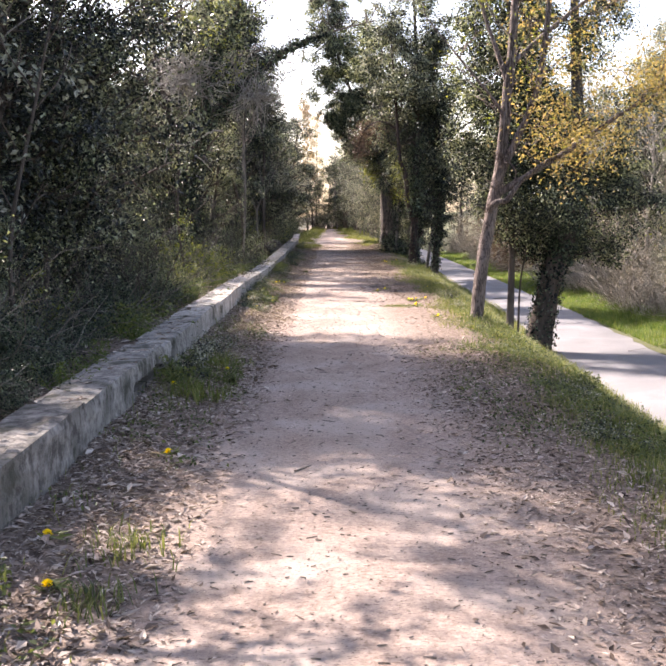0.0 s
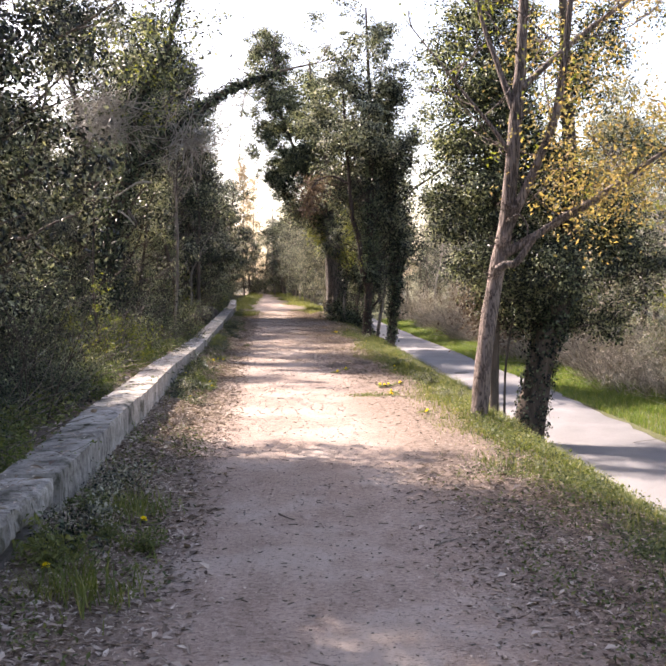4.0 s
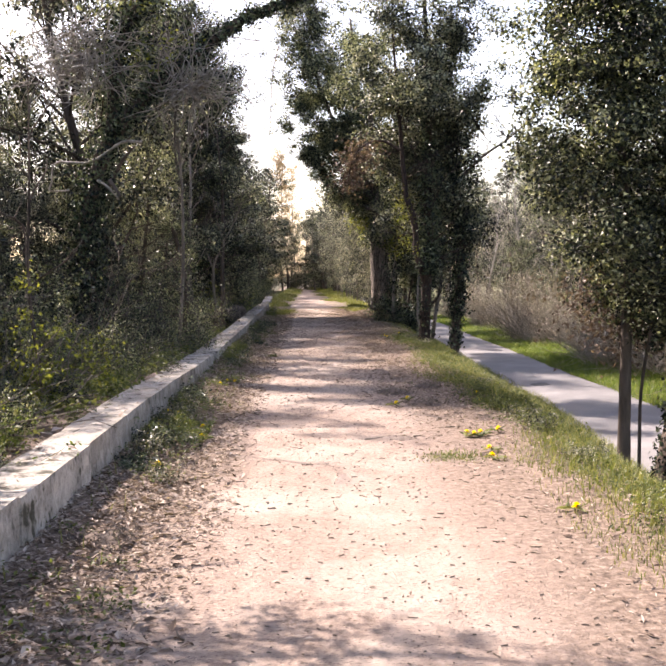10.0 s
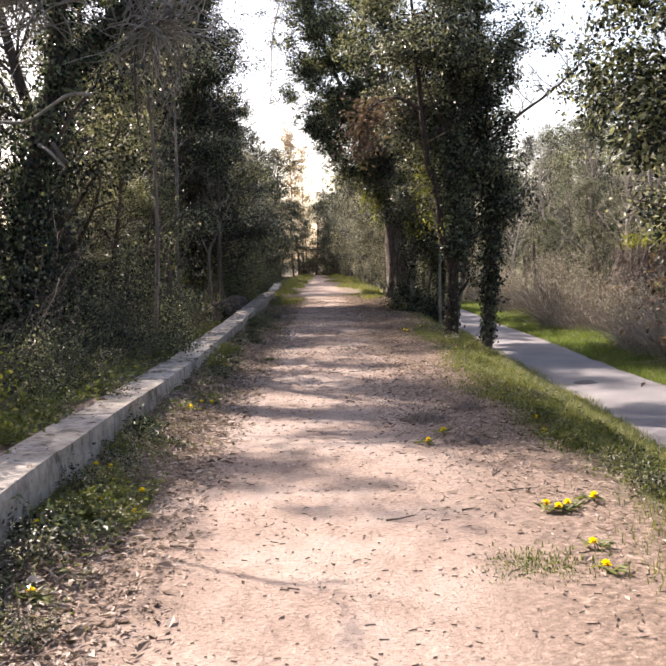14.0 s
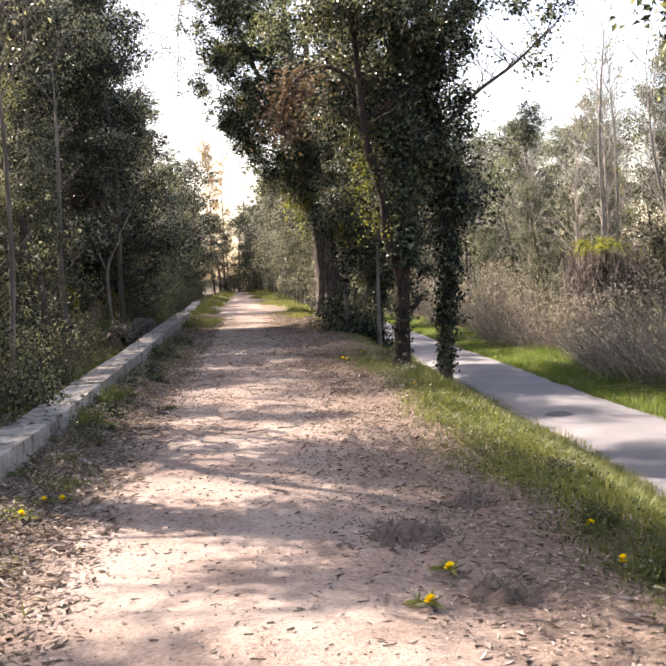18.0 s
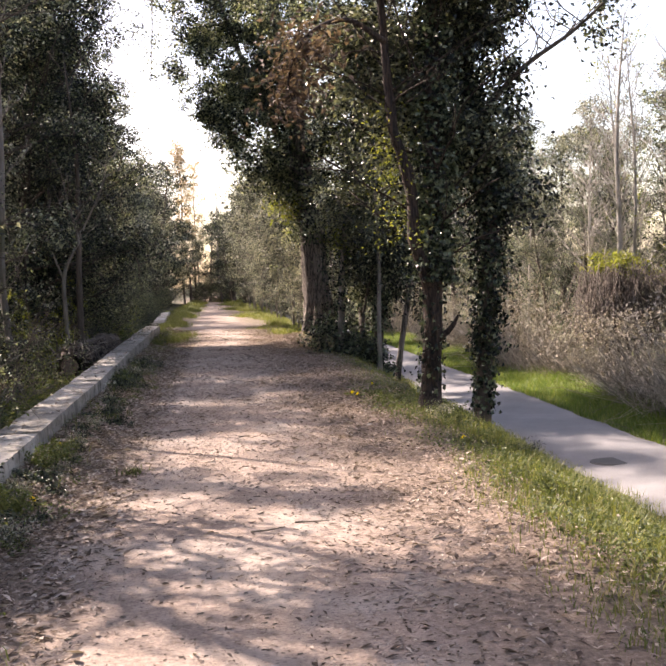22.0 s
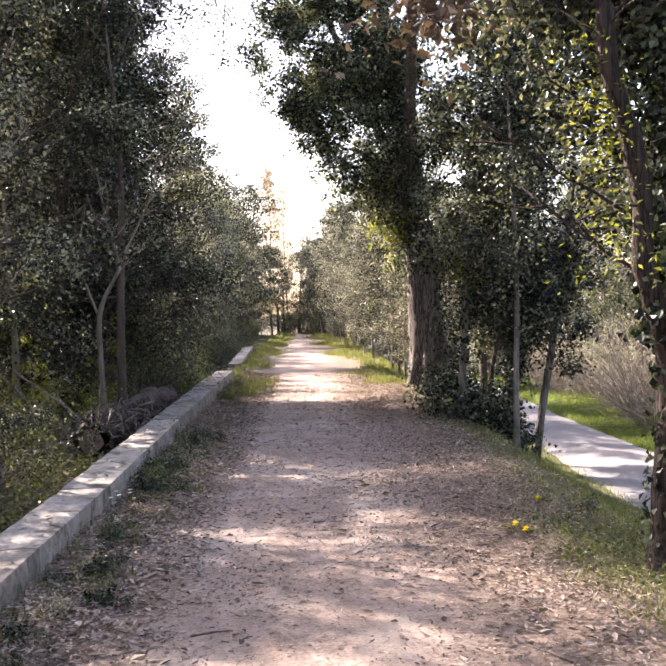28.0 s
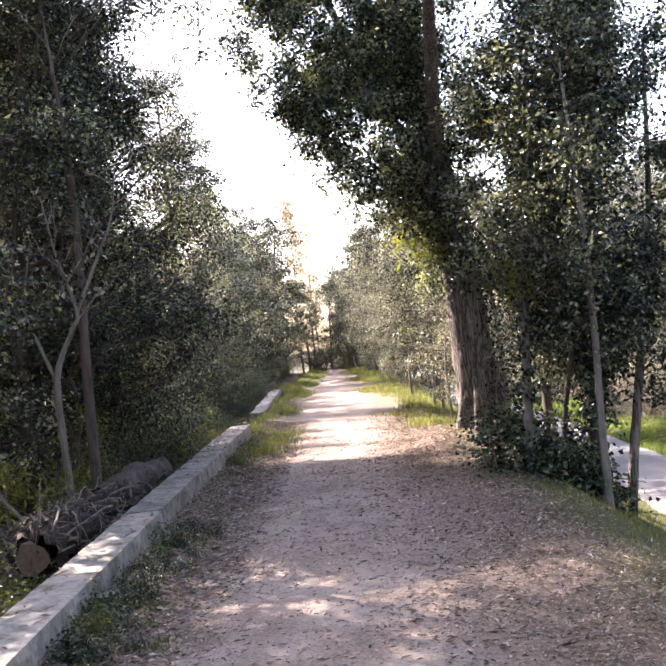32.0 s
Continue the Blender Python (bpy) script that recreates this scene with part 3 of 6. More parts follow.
def build_wall():
    rng = np.random.default_rng(11)
    wall = tagged(new("low_wall"), "low weathered masonry wall with worn concrete coping", "wall", kind="structure")
    wall.location = (-1.4, 20, 0)
    caps = [slab_mesh(rng, "coping_slab", M_STONE, k, (5, 20, 4), chip=0.08, edge=0.015) for k in range(6)]
    aged = [slab_mesh(rng, "coping_slab", M_STONE_OLD, 60 + k, (5, 18, 5), chip=0.06, edge=0.02) for k in range(6)]
    rough = [slab_mesh(rng, "coping_stone", M_STONE_OLD, 20 + k, (5, 8, 4), 0.3) for k in range(6)]
    stones = [slab_mesh(rng, "stone", M_SHADED_RUBBLE, 40 + k, (2, 3, 3), 0.25) for k in range(6)]

    def put(name, me, x, y, z, sx, sy, sz, turn=0.0, tip=0.0, loose=0.012):
        ob = new(name, me)
        ob.parent = wall
        ob.location, ob.scale, ob.rotation_euler = (x + 1.4, y - 20, z), (sx, sy, sz), (tip + rng.normal(0, loose * 0.4), rng.normal(0, loose), turn)

    for lo, hi in ((-6.0, 40.6), (48.2, 60.0)):
        y, k = lo, 0
        while y < hi:
            old = 6.1 < y < 8.9 or 20.8 < y < 22.5 or 33.0 < y < 33.6
            ln = float(rng.uniform(0.35, 0.8)) if old else float(rng.uniform(1.1, 2.2)) if y < 13.5 else float(rng.uniform(1.4, 2.6)) if y < 44 else 2.4
            ends = np.interp([y, y + ln], [13, 18, 22, 30, 33, 40, 44, 48, 60], [0.375, 0.335, 0.26, 0.27, 0.30, 0.35, 0.35, 0.19, 0.19])
            top, tip = float(ends.mean()) + rng.normal(0, 0.016 if y < 13.5 else 0.003), float(ends[1] - ends[0]) / ln
            th = 0.15 if old else 0.30 if y < 13.5 else 0.27
            put("coping_stone" if old else "coping_slab", (rough if old else aged if y < 13.5 else caps)[k % 6], (-1.385 if y < 44 else -1.62 - 0.03 * (y - 48)) + rng.normal(0, 0.015 if old else 0.005), y + ln / 2, top - th / 2, 0.34 + rng.normal(0, 0.02 if old else 0.006), ln - (0.02 if old else 0.003), th, rng.normal(0, 0.03 if old else 0.002), tip, 0.012 if y < 13.5 or old else 0.004)
            y, k = y + ln, k + 1
        y = lo
        while y < min(hi, 60 if lo > 0 else 23.0):
            ln = float(rng.uniform(0.25, 0.5)) if y < 44 else 2.0
            put("stone", stones[k % 6], (-1.395 if y < 44 else -1.63 - 0.03 * (y - 48)) + rng.normal(0, 0.012), y + ln / 2, 0.05, 0.29 + rng.normal(0, 0.012), ln - 0.004, 0.25)
            y, k = y + ln, k + 1


# ---- woodland ----


def woodland_kinds():
    """Evergreen trees, each kind built once: six full ones and three lighter ones for the far rows."""
    kinds = []
    for s in range(12):
        rng = np.random.default_rng(100 + s)
        h = (6.4, 7.4, 5.8, 7.8, 6.9, 7.2, 6.5, 7.5, 7.0, 7.2, 6.8, 7.0)[s]
        lean = rng.normal(0, 0.35, 2)
        tr = smooth_line([(0, 0, -0.2), (*(lean * 0.15 + rng.normal(0, 0.06, 2)), h * 0.25), (*(lean * 0.6 + rng.normal(0, 0.1, 2)), h * 0.6), (*lean, h * 0.96)], 12)
        r0 = 0.055 if s == 11 else 0.09 + 0.01 * (s % 9)
        tubes, car = grow(rng, tr, lambda f: r0 * (1 - 0.85 * f), 16 if 5 < s < 9 else 36, 0.14 if s < 9 else 0.15 if s < 11 else 0.22, lambda u: 1.6 * math.sin(math.pi * min(1, 0.24 + 0.72 * u)) ** 0.8 + 0.15, subs=2 if 5 < s < 9 else 3)
        e = thing("evergreen_tree", 0, 0, 0, "dark evergreen tree with dense small glossy leaves", "tree", "trees of the wood")
        v, t = joined([tube_arrays(tr, np.linspace(r0, 0.012, 12), 8, rng, 0.06)] + tubes)
        link_mesh("trunk", v, t, M_BARK_PALE if s == 11 else M_BARK, e, smooth=True)
        if s < 6:
            v, t = leafed(rng, car, 27000, 0.12, 0.054, 0.033, per=44, tight=0.075, clump=0.42, tufts_each=8)
        elif s < 9:
            v, t = leafed(rng, car, 9000, 0.15, 0.085, 0.05, per=36, tight=0.10, clump=0.5, tufts_each=6)
        elif s < 11:
            v, t = leafed(rng, car, 36000, 0.14, 0.045, 0.028, per=48, tight=0.07, clump=0.4, tufts_each=9)
        else:
            v, t = leafed(rng, car, 11000, 0.15, 0.075, 0.045, per=36, tight=0.09, clump=0.42, tufts_each=6)
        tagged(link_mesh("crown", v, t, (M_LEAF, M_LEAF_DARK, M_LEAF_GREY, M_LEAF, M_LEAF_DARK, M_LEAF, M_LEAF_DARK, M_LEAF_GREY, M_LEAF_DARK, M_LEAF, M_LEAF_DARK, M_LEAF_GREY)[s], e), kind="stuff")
        kinds.append(e)
    return kinds


def shrub_kinds():
    kinds = []
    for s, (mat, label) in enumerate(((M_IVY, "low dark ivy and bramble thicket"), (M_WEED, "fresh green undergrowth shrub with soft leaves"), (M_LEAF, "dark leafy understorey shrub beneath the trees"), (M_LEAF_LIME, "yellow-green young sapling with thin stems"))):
        rng = np.random.default_rng(200 + s)
        tubes, car = [], []
        for k in range(16):
            a = rng.uniform(0, 6.28)
            big = 2.0 if s == 2 else 1.0
            li = limb_line(rng, (rng.normal(0, 0.2 * big), rng.normal(0, 0.2 * big), -0.08), (math.cos(a) * 0.6, math.sin(a) * 0.6, 1.0), rng.uniform(0.5, 1.3) * big, 6, 0.2, -0.05)
            tubes.append(tube_arrays(li, np.linspace(0.009 * big, 0.003, 6), 4))
            car += list(li[1:])
        e = thing("shrub", 0, 0, 0, label, "shrub", "undergrowth shrubs")
        v, t = joined(tubes)
        tagged(link_mesh("stem", v, t, M_TWIG, e, smooth=True), kind="stuff")
        v, t = leafed(rng, np.array(car), (5200, 3000, 9000, 1600)[s], 0.08 if s != 2 else 0.15, 0.042, 0.026, per=30, tight=0.07 if s != 2 else 0.1)
        tagged(link_mesh("foliage", v, t, mat, e), kind="stuff")
        kinds.append(e)
    return kinds


SUNNY = ((5.2, 10.5), (14.4, 24.7), (26.8, 31.2), (42.4, 48.9), (53.4, 62.0))  # clearings that let the sun onto the path


def plant_wood():
    rng = np.random.default_rng(5)
    trees, shrubs = woodland_kinds(), shrub_kinds()
    used = set()

    def put(kinds, k, x, y, s, turn):
        m = pose(x, y, float(ground_z(x, y)), 0, 0, turn) @ Matrix.Diagonal((s, s, s * rng.uniform(0.94, 1.06), 1))
        if id(kinds[k]) not in used:
            used.add(id(kinds[k]))
            kinds[k].matrix_basis = m
        else:
            copy_thing(kinds[k], pose(0, 0, 0)).matrix_basis = m

    # the wood behind the low wall: tall trees close together, lower ones in the clearings
    y = -4.0
    while y < 90:
        clear = any(a - 0.2 < y < b + 0.2 for a, b in SUNNY)
        if 0.0 < y < 2.8 or 32.9 < y < 34.0:
            y += 0.7
            continue
        k = int(rng.choice([9, 2, 9, 10])) if 31.4 < y < 40 else int(rng.integers(9, 11)) if 10.5 < y < 14.4 else int(rng.choice([9, 10, 11, 11])) if 41 < y < 62 else int(rng.integers(0, 6)) if y < 50 else int(rng.integers(6, 9))
        put(trees, k, (-3.8 if 14.0 < y < 23.6 else -3.0 if clear and y < 40 else -3.4 if y < 30 else -4.2 if y < 37 else -3.5 if y < 41 else -3.6) + rng.normal(0, 0.15), y, (0.62 if y > 40 else 0.54 if y > 24 else 0.43 if y > 13 else 0.4) * rng.uniform(0.9, 1.08) if clear else (1.32 if 31.4 < y < 39 else 1.2) * rng.uniform(0.92, 1.1), rng.uniform(0, 360))
        y += (1.3 if clear else 1.5) * (1 if y < 62 else 1.5) * (0.9 if 28.5 < y < 42 else 0.75 if 10.5 < y < 14.4 else 1)
    y = -4.0
    while y < 90:
        if not 31.5 < y < 38.5:
            put(trees, int(rng.integers(0, 6)) if y < 42 else int(rng.integers(6, 9)), -5.3 + rng.normal(0, 0.35), y, (1.0 if 38 < y < 42 else 1.15 if 11.6 < y < 14.4 else 0.66) * rng.uniform(0.9, 1.1), rng.uniform(0, 360))
        y += 2.7 if y < 45 else 3.6
    y = -4.0
    while y < 90:
        deep = not 31 < y < 44
        if deep:
            put(trees, int(rng.integers(6, 9)), -8.6 + rng.normal(0, 0.5), y, 1.15 * rng.uniform(0.9, 1.1), rng.uniform(0, 360))
        if deep:
            put(shrubs, 2, -9.5 + rng.normal(0, 0.5), y + rng.uniform(-1, 1), rng.uniform(1.1, 1.5), rng.uniform(0, 360))
        if not 31 < y < 38:
            put(trees, int(rng.choice([0, 1, 3, 4, 5])), -6.9 + rng.normal(0, 0.3), y, rng.uniform(0.75, 0.9), rng.uniform(0, 360))
            put(trees, int(rng.choice([0, 1, 3, 4, 5])), -6.4 + rng.normal(0, 0.3), y + 1.2, rng.uniform(0.7, 0.85), rng.uniform(0, 360))
            put(shrubs, 2, -4.7 + rng.normal(0, 0.3), y, rng.uniform(0.8, 1.15), rng.uniform(0, 360))
        # The fresh green kind stands in for sunlit undergrowth between y 31 and 40.
        kind = 1 if 31 < y < 40 else 2
        put(shrubs, kind, (-3.35 if kind == 1 else -3.9) + rng.normal(0, 0.3), y + rng.uniform(0, 1), rng.uniform(0.7, 1.2) if kind == 1 else rng.uniform(0.7, 1.1), rng.uniform(0, 360))
        put(shrubs, kind, -6.6 + rng.normal(0, 0.4), y + rng.uniform(1, 2), rng.uniform(1.0, 1.6) if kind == 1 else rng.uniform(0.9, 1.3), rng.uniform(0, 360))
        y += 2.4
    # Thin-crowned tree added only to cast dapples on the path.
    put(trees, 11, -3.4, 8.9, 1.0, 70)
    # Extra trees added to make the shade on the path solid.
    for x, y in ((-4.1, 11.6), (-4.3, 12.4), (-4.0, 13.2), (-4.2, 14.0)):
        put(trees, 9, x, y, 1.15, rng.uniform(0, 360))
    for x, y, k in ((-3.4, 37.4, 10), (-4.6, 38.6, 9), (-3.3, 39.8, 10), (-4.5, 41.2, 9)):
        put(trees, k, x, y, 1.34, rng.uniform(0, 360))
    for x, y, s in ((-2.9, 37.8, 0.9), (-2.7, 38.9, 0.75), (-2.7, 40.0, 0.6)):
        put(shrubs, 2, x, y, s, rng.uniform(0, 360))
    # Lime-leaved shrubs whose colour stands in for backlit, sunlit undergrowth.
    for x, y, s in ((-4.6, 34.2, 1.3), (-5.2, 35.6, 1.4), (-4.4, 36.8, 1.2), (-5.8, 37.4, 1.5), (-5.0, 33.0, 1.2), (-2.9, 33.2, 0.9), (-3.1, 34.4, 1.2), (-2.75, 36.6, 1.3), (-2.2, 39.4, 1.1), (-3.6, 32.4, 1.0)):
        put(shrubs, 3, x, y, s, rng.uniform(0, 360))
    # beyond the lane
    for x0, gap, s0 in ((12.3, 4.4, 0.8), (15.5, 3.2, 1.4)):
        y = 4.0
        while y < 100:
            put(trees, int(rng.integers(6, 9)) if x0 < 13 else int(rng.choice([0, 2, 4])), x0 + rng.normal(0, 0.7), y + rng.normal(0, 0.6), s0 * rng.uniform(0.75, 1.15), rng.uniform(0, 360))
            y += gap
    # along the upper path, past the big trunk
    y = 42.5
    while y < 92:
        put(trees, 11 if y < 70 else int(rng.integers(6, 9)), 2.3 - 0.033 * max(0, y - 46) + abs(rng.normal(0, 0.6)), y, rng.uniform(0.42, 0.85) if y < 70 else rng.uniform(0.6, 0.9), rng.uniform(0, 360))
        y += rng.uniform(0.5, 1.9)
    for x, y in ((3.6, 45), (3.9, 50), (3.4, 56), (4.2, 63), (3.8, 71)):
        put(trees, int(rng.choice([2, 5])), x, y, 0.8, rng.uniform(0, 360))
    for k in range(7):
        put(shrubs, 2, rng.uniform(-2.5, 4.5), 84 + rng.uniform(0, 8), rng.uniform(0.8, 1.4), rng.uniform(0, 360))
    for x in np.linspace(-7, 12, 11):
        put(trees, int(rng.integers(6, 9)), x + rng.normal(0, 0.3), 90 + rng.normal(0, 2), 1.1 if abs(x) > 2 else 0.75, rng.uniform(0, 360))
    for x, y in ((-3.4, 78), (-1.5, 85), (-0.2, 88), (1.4, 84), (3.4, 79)):
        put(trees, 2, x, y, rng.uniform(0.85, 1.1), rng.uniform(0, 360))
    # dark shrubs beyond the lane
    for x, y, s in ((8.6, 19.5, 0.42), (9.3, 23.0, 0.5), (9.6, 27.0, 0.42), (10.0, 33, 0.55), (10.2, 47, 0.6), (9.8, 53, 0.55)):
        put(trees, int(rng.choice([0, 1, 3])), x, y, s, rng.uniform(0, 360))
    for x, y, s in ((10.9, 45.5, 0.75), (12.2, 47.0, 0.9), (10.6, 49.0, 0.7), (12.0, 40.0, 0.95), (11.3, 36.0, 0.9), (12.6, 33.0, 1.05), (11.9, 29.5, 0.9), (10.9, 26.5, 0.7), (13.4, 43.0, 1.1)):
        put(trees, 10, x, y, s, rng.uniform(0, 360))
    put(shrubs, 3, -2.15, 16.9, 0.9, 40)
    put(shrubs, 3, -2.3, 14.8, 0.6, 100)
    y = -2.0
    while y < 60:
        for x0 in (-2.1, -2.5):
            if not (28.6 < y < 37.6):
                put(shrubs, int(rng.choice([0, 1, 2, 3], p=[0.78, 0.08, 0.13, 0.01])), x0 + rng.normal(0, 0.12), y + rng.normal(0, 0.25), rng.uniform(0.25, 0.4) if x0 > -2.2 else rng.uniform(0.4, 0.7), rng.uniform(0, 360))
        y += 0.7 if y < 40 else 1.5


def brushwood():
    """Dry grey brush along the far side of the lane."""
    rng = np.random.default_rng(8)
    tubes = []
    for k in range(9500):
        y = rng.uniform(8, 62)
        x = 7.55 + abs(rng.normal(0, 0.9)) + 0.3 * math.sin(y * 0.7)
        h = rng.uniform(0.8, 2.6) * (0.75 + 0.35 * math.sin(y * 0.43 + 1))
        a = rng.uniform(0, 6.28)
        li = limb_line(rng, (x, y, float(ground_z(x, y)) - 0.03), (math.cos(a) * 0.8, math.sin(a) * 0.8, 1.0), h, 5, 0.3, -0.04)
        tubes.append(tube_arrays(li, np.linspace(0.008, 0.0025, 5), 3))
    v, t = joined(tubes)
    tagged(link_mesh("dry_brush", v, t, M_STRAW), "tangle of dry grey-beige brushwood", "brushwood", kind="stuff")
    n = 26000
    y, h = rng.uniform(8, 62, n), rng.uniform(0.1, 1, n) ** 0.8
    x = 7.6 + np.abs(rng.normal(0, 0.8, n)) + 0.3 * np.sin(y * 0.7)
    c = np.stack([x + rng.normal(0, 0.2, n), y, ground_z(x, y) + h * (1.9 + 0.5 * np.sin(y * 0.43 + 1))], -1)
    v, t = leaf_arrays(rng, c, 0.07, 0.03, up=0.2)
    tagged(link_mesh("dry_brush_leaves", v, t, M_STRAW), "withered pale leaves clinging to the brushwood", "brushwood", kind="stuff")


def ground_cover():
    rng = np.random.default_rng(21)

    def litter(name, n, xr, yr, size, density, label, level=False):
        x, y = rng.uniform(*xr, n), rng.uniform(*yr, n)
        keep = rng.uniform(0, 1, n) < density(x, y)
        x, y = x[keep], y[keep]
        flat = (x > -0.7) & (x < 1.5)
        z = ground_z(x, y) + rng.uniform(0.004, 0.03, len(x)) * np.where(flat, 0.3, 1) if not level else np.interp(y, [13, 18, 22, 30, 33, 40], [0.38, 0.345, 0.27, 0.28, 0.31, 0.36])
        c = np.stack([x, y, z], -1)
        s = rng.lognormal(-0.1, 0.5, len(x)).clip(0.35, 2.6)[:, None]
        v, t = leaf_arrays(rng, c, size * s, size * s * rng.uniform(0.16, 0.5, (len(x), 1)), up=2.2, fold=0.25, droop=0)
        tagged(link_mesh(name, v, t, M_LITTER), label, "leaf litter", kind="stuff")

    def patch(x, y):
        return 0.5 + 0.5 * np.sin(x * 3.1 + 1.3 * np.sin(y * 0.9)) * np.sin(y * 1.3 + 0.8 * np.sin(x * 2))

    litter("fallen_leaves", 300000, (-1.25, -0.2), (1, 46), 0.032, lambda x, y: np.clip((-0.28 - x) * 1.6, 0, 1) * (0.5 + 0.5 * patch(x, y)), "grey-brown fallen leaves beside the low wall")
    litter("fallen_leaves", 250000, (0.5, 2.9), (1, 46), 0.025, lambda x, y: np.clip((x - 0.8 - 0.25 * np.sin(y * 0.6)) * 1.1, 0, 1) ** 1.2 * np.clip((2.9 - x) * 1.2, 0.1, 1) * (0.3 + 0.6 * patch(x, y)) * np.interp(y, [10, 13, 22, 28], [1, 0.6, 0.6, 1.5]), "grey-brown fallen leaves along the grassy verge")
    litter("fallen_leaves", 30000, (-0.6, 1.3), (1, 46), 0.017, lambda x, y: 0.15 + 0.5 * patch(x, y) ** 2, "scattered dry leaves on the earth path")
    litter("fallen_leaves", 130000, (-0.9, 1.7), (19, 46), 0.022, lambda x, y: (0.12 + 0.55 * patch(x * 1.3, y * 1.2) ** 2) * np.interp(y, [19, 25], [0.3, 1]), "fine crumbled leaves strewn over the shaded path")
    litter("fallen_leaves", 110000, (0.3, 2.3), (18, 46), 0.027, lambda x, y: np.clip((x - 0.4) * 0.9, 0, 0.75) * (0.35 + 0.6 * patch(x, y)) * np.interp(y, [18, 23], [0.25, 1]), "fine grey-brown leaf bits on the path's shaded side")
    litter("fallen_leaves", 60000, (0.6, 2.4), (1, 11), 0.027, lambda x, y: np.clip((x - 0.75) * 1.3, 0, 0.9) * (0.4 + 0.6 * patch(x, y)), "brown fallen leaves and bits along the path's grassy side")
    litter("fallen_leaves", 40000, (-4.5, -1.2), (1, 46), 0.06, lambda x, y: np.where(x < -1.55, 0.8, 0.0), "brown fallen leaves under the trees behind the wall")
    litter("fallen_leaves", 9000, (-1.55, -1.24), (1, 44), 0.042, lambda x, y: np.interp(y, [9, 11], [0.8, 0.16]) * (0.3 + 0.7 * patch(x * 2, y * 2)), "dry leaves and moss scraps on the wall coping", True)

    def blades(name, n, pick, height, width, mat, label, lean=0.45):
        x, y, hs = pick(n)
        z = ground_z(x, y)
        a = rng.uniform(0, 6.28, len(x))
        h = height * hs * rng.uniform(0.5, 1.3, len(x))
        tip = np.stack([np.cos(a), np.sin(a), np.zeros(len(x))], -1) * (h * rng.uniform(0.1, lean * 2, len(x)))[:, None]
        side = np.stack([-np.sin(a), np.cos(a), np.zeros(len(x))], -1) * width * 0.5
        b = np.stack([x, y, z - 0.01], -1)
        up = np.stack([np.zeros(len(x)), np.zeros(len(x)), h], -1)
        v = np.stack([b - side, b + side, b + up * 0.6 + tip * 0.35 - side * 0.7, b + up * 0.6 + tip * 0.35 + side * 0.7, b + up + tip], 1).reshape(-1, 3)
        k = np.arange(len(x))[:, None, None] * 5
        t = (k + np.array([[0, 1, 3], [0, 3, 2], [2, 3, 4]])).reshape(-1, 3)
        tagged(link_mesh(name, v, t, mat), label, "grass", kind="stuff")

    def bank(n):
        x, y = rng.uniform(1.5, 4.75, n), rng.uniform(1.5, 50, n)
        d = (x < 4.12 + swing(y)) * np.clip((x - 1.62 - 0.25 * np.sin(y * 0.8) - 0.12 * np.sin(y * 2.3)) * 2.2, 0.01, 1) * (0.55 + 0.45 * patch(x * 1.4, y * 1.1)) * np.interp(y, [24, 29, 40, 42], [1, 0.25, 0.25, 1])
        k = rng.uniform(0, 1, n) < d
        return x[k], y[k], (0.35 + 0.65 * np.clip((x[k] - 1.6) / 1.0, 0, 1)) * np.interp(y[k], [24, 30], [1, 0.6])

    blades("bank_grass", 290000, bank, 0.14, 0.006, M_GRASS, "green and straw grass on the sloping bank")

    def far_verge(n):
        y, s = rng.uniform(42, 86, n), rng.uniform(0, 1, n) < 0.45
        x = np.where(s, -1.1 + 0.28 * np.sin(y * 0.8) - np.abs(rng.normal(0, 0.55, n)) + rng.normal(0, 0.12, n) + 0.01 * np.clip(y - 46, 0, 40), 1.85 + 0.4 * np.sin(y * 0.62 + 2) + 0.2 * np.sin(y * 1.9) + np.abs(rng.normal(0, 0.8, n)) + rng.normal(0, 0.15, n) - 0.03 * np.clip(y - 46, 0, 36))
        return x, y, 0.8 + 0.4 * np.sin(y * 0.9 + x)

    blades("verge_grass", 60000, far_verge, 0.15, 0.014, M_GRASS, "yellow-green grass along the far path's edges")

    def strip(n):
        x, y = rng.uniform(6.3, 7.9, n), rng.uniform(6, 62, n)
        return x, y, 0.7 + 0.4 * np.clip((x - 6.6) / 1.0, 0, 1)

    blades("lane_verge_grass", 80000, strip, 0.17, 0.010, M_LUSH, "lush bright green grass beside the lane")

    def wallside(n):
        y = rng.uniform(1.5, 48, n)
        x = -1.22 + abs(rng.normal(0, 0.22, n))
        k = (rng.uniform(0, 1, n) < (0.25 + 0.75 * (np.sin(y * 1.1) * np.sin(y * 0.37 + 1) > 0.1)) * np.interp(y, [5, 8, 13, 16, 19, 22], [0.7, 0.3, 0.3, 0.6, 0.5, 0.15])) & (x < -0.3)
        return x[k], y[k], np.full(k.sum(), 1.0)

    blades("wall_grass", 5500, wallside, 0.10, 0.007, M_GRASS, "tufts of weedy grass along the foot of the wall", 0.6)

    def herbs(name, n, pick, size, label):
        x, y, hh = pick(n)
        c = np.stack([x, y, ground_z(x, y) + hh], -1)
        v, t = leaf_arrays(rng, c, size, size * 0.55, up=0.9, fold=0.2)
        tagged(link_mesh(name, v, t, M_WEED), label, "weeds", kind="stuff")

